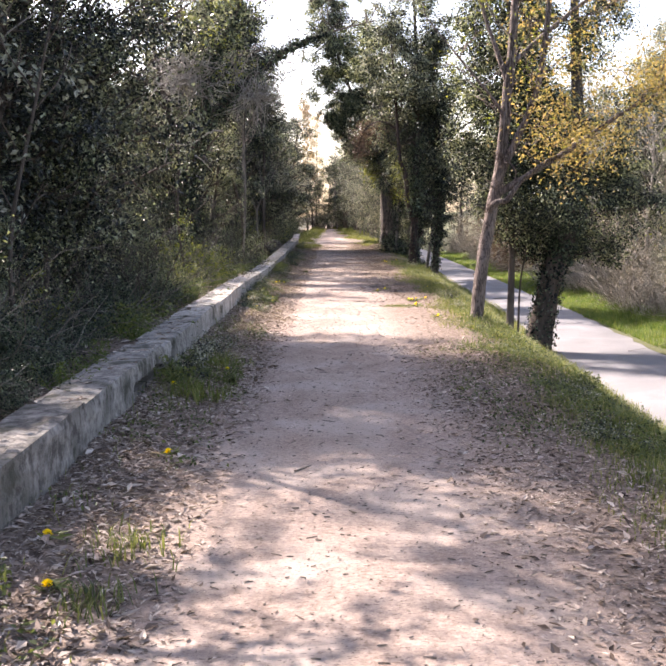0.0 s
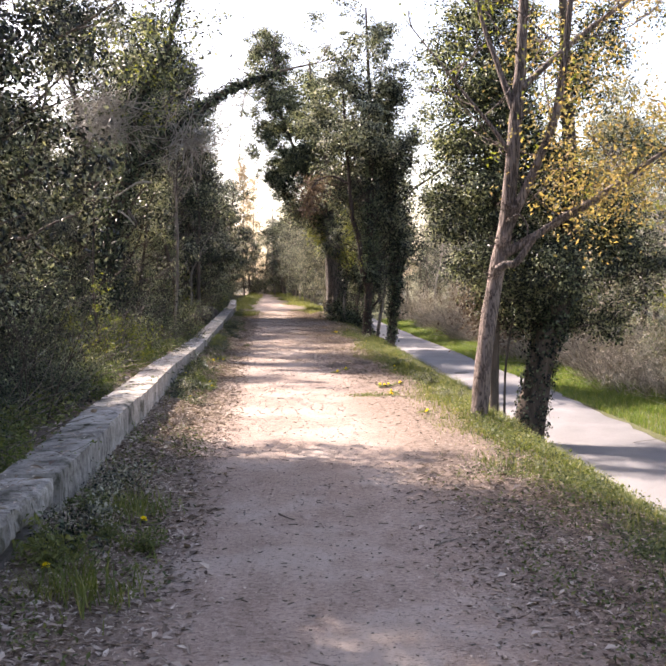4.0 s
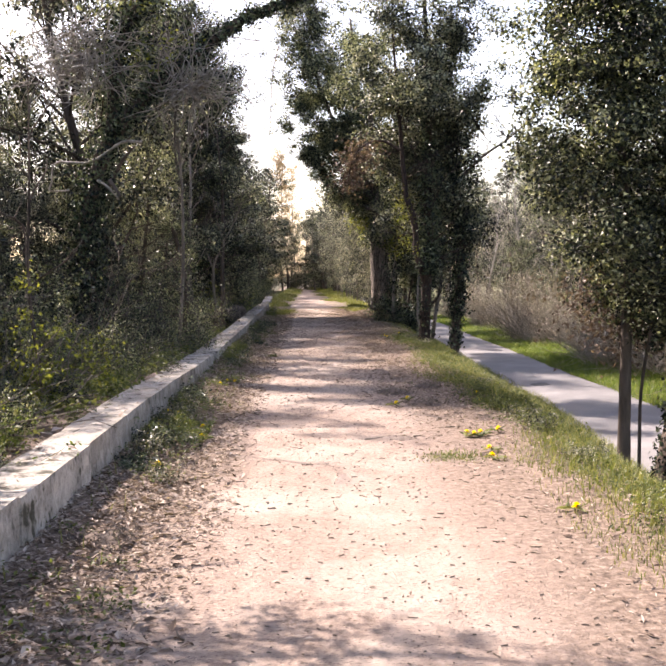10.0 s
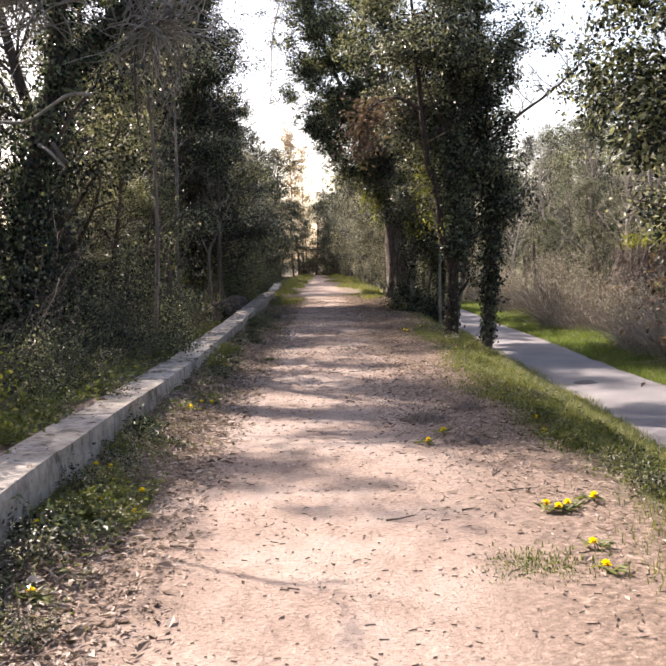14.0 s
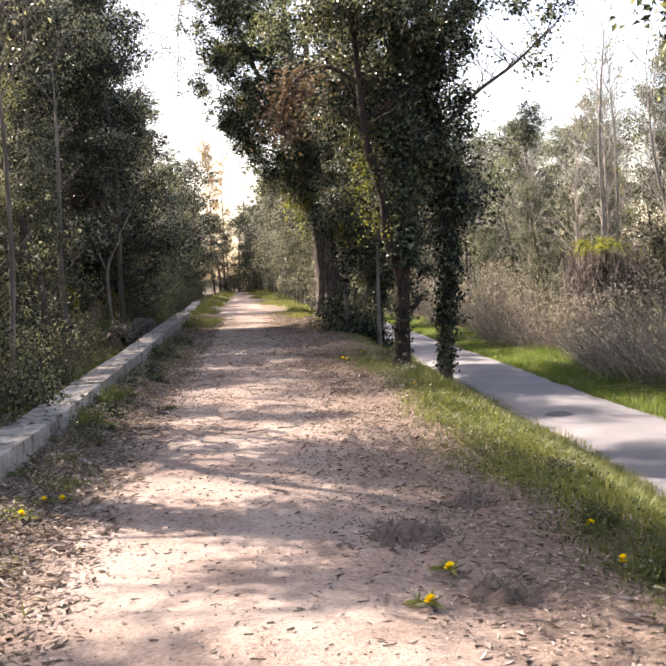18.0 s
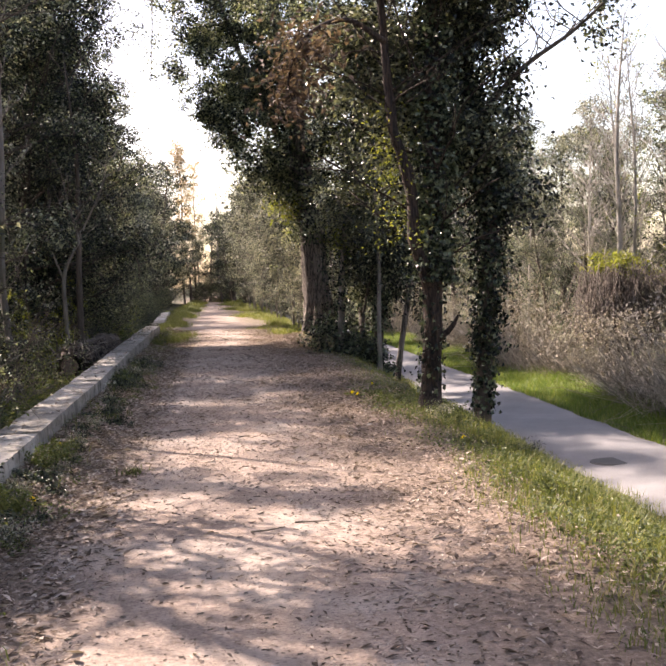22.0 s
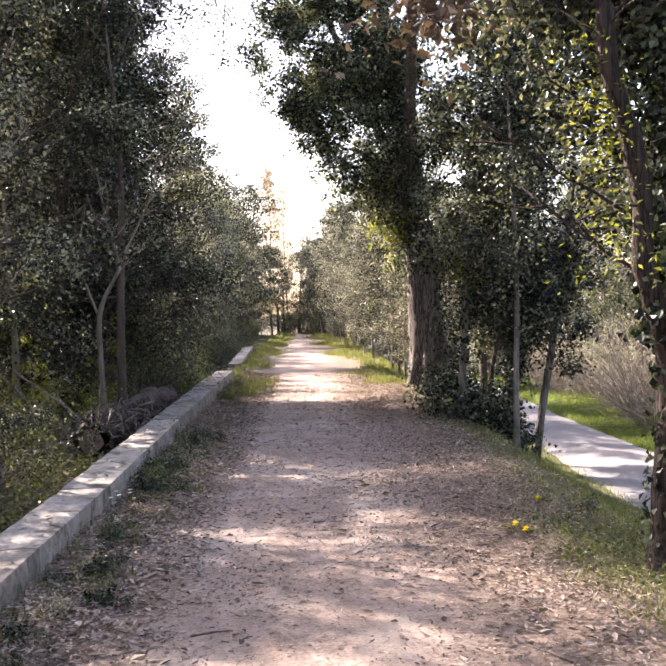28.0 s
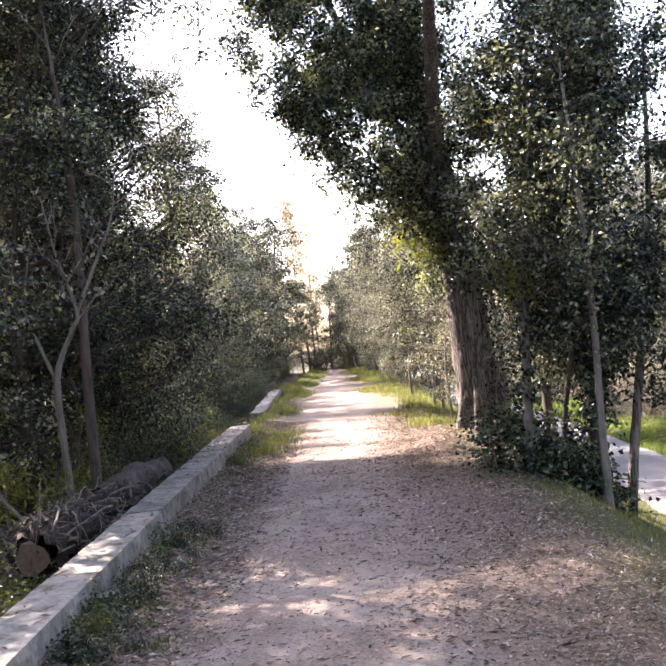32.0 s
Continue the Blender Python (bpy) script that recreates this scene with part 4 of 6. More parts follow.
    def tufted(n, x0, x1, y0, y1, per, spread, tall):
        m = n // per
        cx, cy = rng.uniform(x0, x1, m), rng.uniform(y0, y1, m)
        keep = rng.uniform(0, 1, m) < 0.25 + 0.75 * (np.sin(cy * 0.9 + 0.5) * np.sin(cy * 0.33) > -0.1)
        cx, cy = np.repeat(cx[keep], per), np.repeat(cy[keep], per)
        return cx + rng.normal(0, spread, len(cx)), cy + rng.normal(0, spread, len(cx)), np.abs(rng.normal(0, tall, len(cx))) + 0.01

    herbs("wall_weeds", 7000, lambda n: tufted(n, -1.18, -0.78, 13, 40, 40, 0.06, 0.03), 0.03, "low leafy weeds at the foot of the wall")
    herbs("verge_weeds", 3600, lambda n: tufted(n, 1.3, 2.1, 5.5, 11, 45, 0.12, 0.015), 0.025, "low green weeds spreading into the path's edge")
    herbs("wall_weeds", 3600, lambda n: tufted(n, -1.18, -0.62, 2, 13, 40, 0.08, 0.03), 0.03, "low leafy weeds at the foot of the wall")
    herbs("wall_weeds", 2600, lambda n: (rng.uniform(-1.2, -0.72, n), 16.7 + rng.normal(0, 0.42, n), np.abs(rng.normal(0, 0.03, n)) + 0.008), 0.032, "patch of low green weeds with dandelions")
    # scraps of bark and twig on the earth
    n = 9000
    x, y, a = rng.uniform(-0.9, 1.9, n), rng.uniform(1, 44, n), rng.normal(0, 0.9, n)
    ln = 0.003 + rng.exponential(0.005, n).clip(0, 0.025)
    d = np.stack([np.cos(a), np.sin(a), np.zeros(n)], -1) * ln[:, None]
    w = np.stack([-np.sin(a), np.cos(a), np.zeros(n)], -1) * rng.uniform(0.0007, 0.0016, n)[:, None]
    p = np.stack([x, y, ground_z(x, y) + 0.002], -1)
    up = np.array([0, 0, 0.005])
    v = np.stack([p - d - w, p - d + w, p + d + w, p + d - w, p - d + up, p + d + up], 1).reshape(-1, 3)
    k = np.arange(n)[:, None, None] * 6
    t = (k + np.array([[0, 3, 5], [0, 5, 4], [2, 1, 4], [2, 4, 5], [3, 2, 5], [1, 0, 4]])).reshape(-1, 3)
    tagged(link_mesh("twig_scraps", v, t, M_TWIG), "small scraps of twig and bark strewn on the path", "twigs", kind="stuff")
    herbs("bank_weeds", 110000, lambda n: tufted(n, 1.85, 3.7, 4, 30, 50, 0.10, 0.05), 0.028, "low leafy weeds among the bank grass")
    herbs("wood_weeds", 34000, lambda n: tufted(n, -2.6, -1.62, 10, 44, 60, 0.12, 0.11), 0.05, "green herbs on the wood's floor behind the wall")


build_wall()
plant_wood()
brushwood()
ground_cover()

# ---- single trees along the walk ----


def built_tree(name, base, stems, label, category="tree", bark=M_BARK, crowns=(), ivy=(), sides=9, group=""):
    """stems: (points, radii); crowns: (part name, material, carriers, leaf count, spread, leaf length, width);
    ivy: (points, radii, count, puff). All in world places."""
    rng = np.random.default_rng(int(abs(base[0] * 131 + base[1] * 37)) + 7)
    e = thing(name, *base, label, category, group)
    o = np.array(base, float)
    first = True
    for pts, radii, limbs in stems:
        ln = smooth_line(pts, max(8, 4 * len(pts)))
        rad = np.interp(np.linspace(0, 1, len(ln)), np.linspace(0, 1, len(radii)), radii)
        v, t = joined([tube_arrays(ln, rad, sides, rng, 0.05)] + limbs)
        link_mesh("trunk" if first else "limb", v - o, t, bark, e, smooth=True)
        first = False
    for part_name, mat, car, count, spread, le, wi in crowns:
        v, t = leafed(rng, np.asarray(car, float), count, spread * 0.7, le, wi, per=40 if count > 9000 else 14, tight=0.075 if count > 9000 else 0.1, clump=0.3 if count > 9000 else 0.0)
        tagged(link_mesh(part_name, v - o, t, mat, e), kind="stuff")
    for pts, radii, count, puff, *leaf in ivy:
        v, t = ivy_on(rng, smooth_line(pts, 24), radii, int(count * 1.6), puff=puff)
        tagged(link_mesh("ivy", v - o, t, leaf[0] if leaf else M_IVY, e, "ivy leaves coloured pale green as if sunlit" if leaf else "glossy dark ivy leaves"), kind="stuff")
    return e


def shoots(seed, pts, n, f_lo, reach, r, rise=0.3, subs=3):
    """Limbs off a stem: tubes and leaf carriers."""
    rng = np.random.default_rng(seed)
    return grow(rng, smooth_line(pts, 14), lambda f: r * (1 - 0.7 * f), n, f_lo, lambda u: reach * (0.55 + 0.45 * math.sin(math.pi * min(1, 0.25 + 0.7 * u))), rise=rise, subs=subs)


def inside(rng, n, boxes):
    """Carriers filling rounded lumps (x, y, z, rx, ry, rz)."""
    out = []
    for k in range(n):
        b = boxes[k % len(boxes)]
        d = unit(rng.normal(size=3)) * rng.uniform(0.35, 1.0) ** 0.5
        out.append(np.array(b[:3]) + d * np.array(b[3:]))
    return np.array(out)


def autumn_tree():
    main = [(2.05, 13.34, -0.12), (2.08, 13.36, 0.08), (2.16, 13.45, 0.7), (2.31, 13.58, 1.42), (2.44, 13.6, 2.03), (2.52, 13.62, 2.83), (2.6, 13.65, 3.5), (2.7, 13.7, 5.0), (2.75, 13.6, 6.6)]
    fork = [(2.36, 13.58, 1.62), (2.47, 13.55, 1.97), (2.72, 13.5, 2.52), (2.92, 13.4, 3.14), (3.05, 13.3, 4.4), (3.2, 13.2, 5.8)]
    arm = [(2.38, 13.56, 1.62), (2.7, 13.45, 1.82), (3.24, 13.3, 2.15), (3.9, 13.1, 2.6), (4.7, 12.9, 3.0)]
    low = [(2.26, 13.52, 1.42), (2.36, 13.45, 1.52), (2.48, 13.43, 1.54), (2.59, 13.42, 1.68), (2.67, 13.4, 1.79), (2.86, 13.35, 1.95), (3.1, 13.3, 2.1)]
    left = [(2.50, 13.6, 2.6), (2.3, 13.6, 2.9), (2.0, 13.55, 3.25), (1.5, 13.5, 3.85)]
    up = [(2.55, 13.62, 3.0), (2.4, 13.7, 3.5), (2.2, 13.8, 4.2), (2.0, 13.8, 5.4)]
    far = [(2.6, 13.6, 3.3), (3.2, 13.9, 3.8), (3.9, 14.1, 4.3), (4.8, 14.3, 4.8)]
    t1, c1 = shoots(1, arm, 9, 0.3, 0.9, 0.03, 0.1)
    t2, c2 = shoots(2, fork, 9, 0.35, 0.9, 0.03, 0.2)
    t3, c3 = shoots(3, main, 9, 0.5, 0.9, 0.03, 0.2)
    t4, c4 = shoots(4, far, 9, 0.3, 0.9, 0.025, 0.1)
    t5, c5 = shoots(6, left, 5, 0.4, 0.5, 0.015, 0.1)
    gold = np.concatenate([c1, c1, c2, c4])
    gold = gold[gold[:, 0] > 2.75]
    curl = [(2.41, 13.5, 1.95), (2.52, 13.45, 2.02), (2.6, 13.42, 1.9), (2.58, 13.4, 1.78)]
    rng = np.random.default_rng(9)
    shreds = []
    for k in range(60):
        c = ((2.40, 13.5, 1.72), (2.27, 13.5, 1.42), (2.46, 13.52, 2.05))[k % 3]
        p = np.array(c) + rng.normal(0, 0.035, 3)
        shreds.append(tube_arrays(limb_line(rng, p, (rng.normal(-0.5, 0.5), -0.5, rng.uniform(-0.2, 1.0)), rng.uniform(0.06, 0.17), 4, 0.25), np.linspace(0.007, 0.0015, 4), 4))
    t3 = t3 + shreds
    built_tree("autumn_tree", (2.08, 13.36, 0.02), [(main, (0.105, 0.09, 0.085, 0.082, 0.075, 0.07, 0.06, 0.04, 0.02), t3), (fork, (0.055, 0.05, 0.045, 0.04, 0.03, 0.015), t2), (arm, (0.05, 0.04, 0.032, 0.02, 0.01), t1), (low, (0.05, 0.042, 0.036, 0.032, 0.028, 0.02, 0.01), []), (left, (0.03, 0.02, 0.014, 0.006), t5), (up, (0.04, 0.03, 0.02, 0.01), []), (far, (0.035, 0.03, 0.02, 0.008), t4), (curl, (0.014, 0.011, 0.008, 0.004), [])],
               "slim leaning tree with sparse golden autumn leaves", bark=M_BARK_PINK,
               crowns=(("golden_foliage", M_LEAF_GOLD, gold, 9000, 0.24, 0.052, 0.026), ("green_foliage", M_LEAF_LIME, np.concatenate([c3, c2, c5]), 1100, 0.1, 0.045, 0.022)))


def ivied_tree():
    rng = np.random.default_rng(31)
    main = [(3.92, 18.7, -1.36), (3.98, 18.7, -1.05), (4.13, 18.7, -0.2), (4.3, 18.72, 0.45), (4.56, 18.8, 1.1), (4.72, 18.9, 2.4), (4.7, 19.0, 4.5), (4.6, 19.0, 7.0)]
    s1 = [(3.46, 18.8, -0.85), (3.50, 18.82, 0.27), (3.56, 18.9, 1.5), (3.5, 19.0, 3.4), (3.5, 19.1, 6.0)]
    s2 = [(3.60, 18.72, -0.88), (3.64, 18.75, 0.0), (3.74, 18.7, 0.7), (3.85, 18.7, 1.6)]
    t1, c1 = shoots(11, main, 22, 0.42, 1.7, 0.07, 0.2)
    t2, c2 = shoots(12, s1, 18, 0.42, 1.15, 0.04, 0.15)
    car = np.concatenate([c1, c2, inside(rng, 520, [(4.7, 18.9, 3.4, 1.9, 1.5, 2.0), (3.4, 19.0, 2.7, 1.0, 1.1, 1.5), (3.5, 19.0, 4.6, 1.0, 1.1, 1.4), (4.6, 19.0, 5.6, 1.7, 1.5, 1.6), (5.2, 18.8, 1.6, 1.2, 1.0, 0.9), (3.9, 19.2, 1.3, 0.8, 0.6, 0.7), (4.3, 19.4, 0.9, 0.7, 0.5, 0.5), (3.2, 19.0, 3.0, 0.75, 0.8, 1.2), (3.3, 19.0, 3.9, 0.8, 0.8, 1.0), (3.5, 19.0, 2.6, 1.0, 0.9, 1.0), (3.3, 19.0, 4.7, 0.9, 0.8, 1.0)])])
    dead = inside(rng, 40, [(3.3, 19.3, 0.9, 0.3, 0.4, 0.4), (3.6, 19.2, 0.6, 0.3, 0.3, 0.25)])
    car = car[((car[:, 0] > 2.95) & (car[:, 2] > 0.55)) | ((car[:, 0] > 2.5) & (car[:, 2] > 1.9))]
    built_tree("ivied_tree", (3.98, 18.7, -1.2), [(main, (0.29, 0.25, 0.21, 0.2, 0.18, 0.14, 0.09, 0.03), t1), (s1, (0.075, 0.06, 0.055, 0.045, 0.015), t2), (s2, (0.02, 0.018, 0.015, 0.008), [])],
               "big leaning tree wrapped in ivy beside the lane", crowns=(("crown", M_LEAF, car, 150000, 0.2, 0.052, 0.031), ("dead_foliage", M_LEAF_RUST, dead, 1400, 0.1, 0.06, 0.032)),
               ivy=((main[1:4], (0.25, 0.21, 0.2), 700, 0.03), (main[3:6], (0.2, 0.18, 0.15), 1500, 0.05), (s1[2:], (0.06, 0.05), 500, 0.06)))


def curved_tree():
    rng = np.random.default_rng(32)
    main = [(2.36, 27.68, -0.10), (2.38, 27.72, 0.09), (2.42, 27.72, 0.65), (2.45, 27.73, 1.25), (2.5, 27.75, 2.0), (2.53, 27.77, 2.91), (2.57, 27.77, 4.80), (2.5, 27.7, 7.81)]
    bent = [(2.43, 27.7, 1.08), (2.38, 27.66, 1.3), (2.32, 27.63, 1.47), (2.24, 27.6, 1.75), (2.25, 27.6, 2.05), (2.2, 27.58, 2.36), (2.14, 27.56, 2.57), (2.07, 27.55, 2.8), (2.05, 27.55, 3.1), (2.03, 27.55, 3.34), (1.97, 27.5, 4.4), (1.86, 27.4, 6.2)]
    t1, c1 = shoots(21, main, 26, 0.46, 1.35, 0.06, 0.25)
    t2, c2 = shoots(22, bent, 18, 0.68, 1.15, 0.035, 0.2)
    car = np.concatenate([c1, c2, inside(rng, 260, [(2.3, 27.9, 4.3, 1.3, 1.2, 1.6), (2.6, 27.95, 6.2, 1.5, 1.3, 1.8), (2.85, 28.1, 3.0, 0.7, 0.6, 0.9), (3.0, 28.1, 5.0, 0.7, 0.8, 1.4)])])
    low = car[:, 2] < 4.2
    car[low, 1] = 27.9 + np.abs(car[low, 1] - 27.75)
    car = car[(car[:, 2] > 2.3) & ~((car[:, 0] < 1.9) & (car[:, 2] < 3.2)) & ~((car[:, 0] < 1.5) & (car[:, 2] < 3.9))]
    lime = inside(rng, 60, [(2.02, 27.5, 2.5, 0.12, 0.2, 0.35), (1.95, 27.5, 2.2, 0.12, 0.2, 0.25), (2.1, 27.5, 1.8, 0.12, 0.2, 0.2), (1.9, 27.5, 2.8, 0.14, 0.2, 0.35), (2.12, 27.6, 2.9, 0.1, 0.2, 0.4)])
    twigs = [tube_arrays(smooth_line([(2.22 - 0.04 * k, 27.57, 2.05 + 0.22 * k), (2.03, 27.5, 2.05 + 0.2 * k), (1.8 + 0.03 * k, 27.45, 1.95 + 0.22 * k)], 6), np.linspace(0.009, 0.003, 6), 4) for k in range(5)]
    snag = [(2.50, 27.7, 0.67), (2.62, 27.66, 0.78), (2.69, 27.64, 0.90)]
    rust = [(1.95, 27.15, 3.6), (1.55, 26.9, 3.75), (1.18, 26.9, 3.62), (1.0, 26.95, 3.3), (0.95, 26.95, 3.0)]
    t3, c3 = shoots(23, rust, 14, 0.4, 0.24, 0.010, -1.6, 2)
    t2 = t2 + twigs
    built_tree("forked_tree", (2.38, 27.72, 0.07), [(main, (0.15, 0.112, 0.105, 0.105, 0.095, 0.085, 0.06, 0.02), t1), (bent, (0.075, 0.078, 0.072, 0.064, 0.058, 0.066, 0.056, 0.054, 0.05, 0.046, 0.035, 0.015), t2), (snag, (0.035, 0.028, 0.012), []), (rust, (0.03, 0.022, 0.015, 0.006), t3)],
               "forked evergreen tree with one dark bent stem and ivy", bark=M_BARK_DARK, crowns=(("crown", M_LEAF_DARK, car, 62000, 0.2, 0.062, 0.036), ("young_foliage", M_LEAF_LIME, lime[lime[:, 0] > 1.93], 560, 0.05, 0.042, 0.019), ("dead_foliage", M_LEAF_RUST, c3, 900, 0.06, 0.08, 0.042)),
               ivy=((main[3:7], (0.13, 0.115, 0.1), 3800, 0.075), (main[1:4], (0.125, 0.115, 0.11), 180, 0.012)))


def ivy_column():
    rng = np.random.default_rng(33)
    main = [(2.98, 28.03, -0.45), (3.02, 28.06, -0.2), (3.08, 28.1, 0.43), (3.14, 28.1, 1.26), (3.2, 28.15, 2.1), (3.11, 28.2, 2.9), (3.05, 28.2, 3.8), (3.12, 28.2, 6.5)]
    side = [(3.1, 27.95, 3.0), (3.6, 28.0, 3.5), (4.2, 28.0, 3.9), (4.9, 28.1, 4.5)]
    t1, c1 = shoots(25, side, 12, 0.25, 0.9, 0.02, 0.35)
    t2, c2 = shoots(26, main, 12, 0.5, 0.9, 0.03, 0.3)
    built_tree("ivy_clad_tree", (3.0, 27.86, -0.3), [(main, (0.115, 0.095, 0.085, 0.08, 0.075, 0.06, 0.05, 0.015), t2), (side, (0.035, 0.028, 0.02, 0.008), t1)],
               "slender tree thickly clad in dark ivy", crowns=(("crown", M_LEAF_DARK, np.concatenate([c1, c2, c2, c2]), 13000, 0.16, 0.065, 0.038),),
               ivy=((main[2:], (0.09, 0.1, 0.09, 0.07, 0.05), 4200, 0.075), (main[1:3], (0.095, 0.085), 260, 0.03)))


def great_tree():
    rng = np.random.default_rng(34)
    main = [(2.48, 39.16, -0.58), (2.45, 39.16, -0.12), (2.41, 39.16, 0.45), (2.36, 39.16, 1.14), (2.34, 39.16, 2.06), (2.25, 39.16, 3.21), (2.05, 39.16, 4.82), (1.85, 39.10, 6.09), (1.65, 39.04, 8.96)]
    # Forward limb, with crown lumps along it, added to shade the lane.
    shade_limb = [(2.15, 39.1, 3.9), (2.1, 37.8, 5.0), (2.0, 36.0, 6.1), (2.0, 34.0, 6.9)]
    arm = [(2.16, 39.16, 3.44), (1.53, 39.04, 4.82), (0.84, 38.81, 6.43), (0.38, 38.70, 8.04), (0.15, 38.58, 9.42)]
    t1, c1 = shoots(41, main, 26, 0.42, 1.8, 0.08, 0.25)
    t2, c2 = shoots(42, arm, 20, 0.25, 1.25, 0.035, 0.3)
    car = np.concatenate([c1, c2, c2, inside(rng, 800, [(1.95, 39.1, 3.7, 0.7, 0.9, 0.9), (2.2, 39.1, 4.6, 0.9, 1.0, 1.2), (1.1, 39.1, 5.0, 0.9, 1.0, 1.1), (0.25, 39.0, 5.9, 1.0, 1.0, 1.1), (0.0, 39.0, 7.3, 0.9, 1.0, 1.0), (1.8, 39.2, 7.2, 1.4, 1.3, 1.6), (2.8, 39.1, 5.6, 1.0, 1.1, 1.7), (2.1, 37.4, 5.8, 1.1, 1.3, 1.2), (1.5, 38.8, 5.0, 0.8, 0.9, 0.9), (1.0, 38.8, 6.2, 0.9, 1.0, 0.9), (1.9, 35.6, 6.6, 1.0, 1.3, 1.2), (2.0, 33.8, 7.2, 0.9, 1.1, 0.9), (0.95, 38.6, 4.2, 0.5, 0.6, 0.5), (0.5, 38.6, 5.1, 0.5, 0.6, 0.5), (1.3, 38.6, 3.7, 0.5, 0.5, 0.45), (4.0, 38.0, 4.4, 0.9, 0.8, 1.1)])])
    e = built_tree("great_tree", (2.45, 39.16, -0.24), [(main, (0.48, 0.38, 0.32, 0.29, 0.27, 0.23, 0.16, 0.12, 0.03), t1), (arm, (0.09, 0.07, 0.05, 0.03, 0.01), t2), (shade_limb, (0.11, 0.09, 0.06, 0.02), [])],
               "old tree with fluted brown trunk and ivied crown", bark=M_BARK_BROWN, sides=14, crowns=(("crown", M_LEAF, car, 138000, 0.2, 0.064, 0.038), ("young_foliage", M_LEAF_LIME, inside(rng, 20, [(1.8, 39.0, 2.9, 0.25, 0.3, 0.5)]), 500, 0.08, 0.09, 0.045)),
               ivy=((main[4:8], (0.25, 0.22, 0.16, 0.12), 3600, 0.12), ([(2.64, 38.93, -0.12), (2.66, 38.93, 0.91), (2.61, 38.93, 2.06)], (0.1,), 500, 0.08)))
    for k, (x, y) in enumerate(((2.02, 38.95), (2.28, 38.75), (2.78, 38.8), (2.1, 39.5))):
        d = np.array([x - 2.45, y - 39.16])
        ln = smooth_line([(2.42 + d[0] * 0.42, 39.16 + d[1] * 0.42, 1.3), (2.45 + d[0] * 0.7, 39.16 + d[1] * 0.7, 0.5), (2.45 + d[0] * 1.05, 39.16 + d[1] * 1.05, -0.05)], 8)
        v, t = tube_arrays(ln, np.linspace(0.06, 0.1, 8), 7, rng, 0.08)
        link_mesh("root_rib", v - np.array((2.45, 39.16, -0.24)), t, M_BARK_BROWN, e, smooth=True)
    vine = smooth_line([(2.70, 38.81, -0.12), (2.57, 38.79, 0.57), (2.70, 38.81, 1.26), (2.64, 38.83, 2.29)], 14)
    v, t = tube_arrays(vine, np.linspace(0.018, 0.01, 14), 5)
    link_mesh("vine", v - np.array((2.45, 39.16, -0.24)), t, M_TWIG, e, smooth=True)


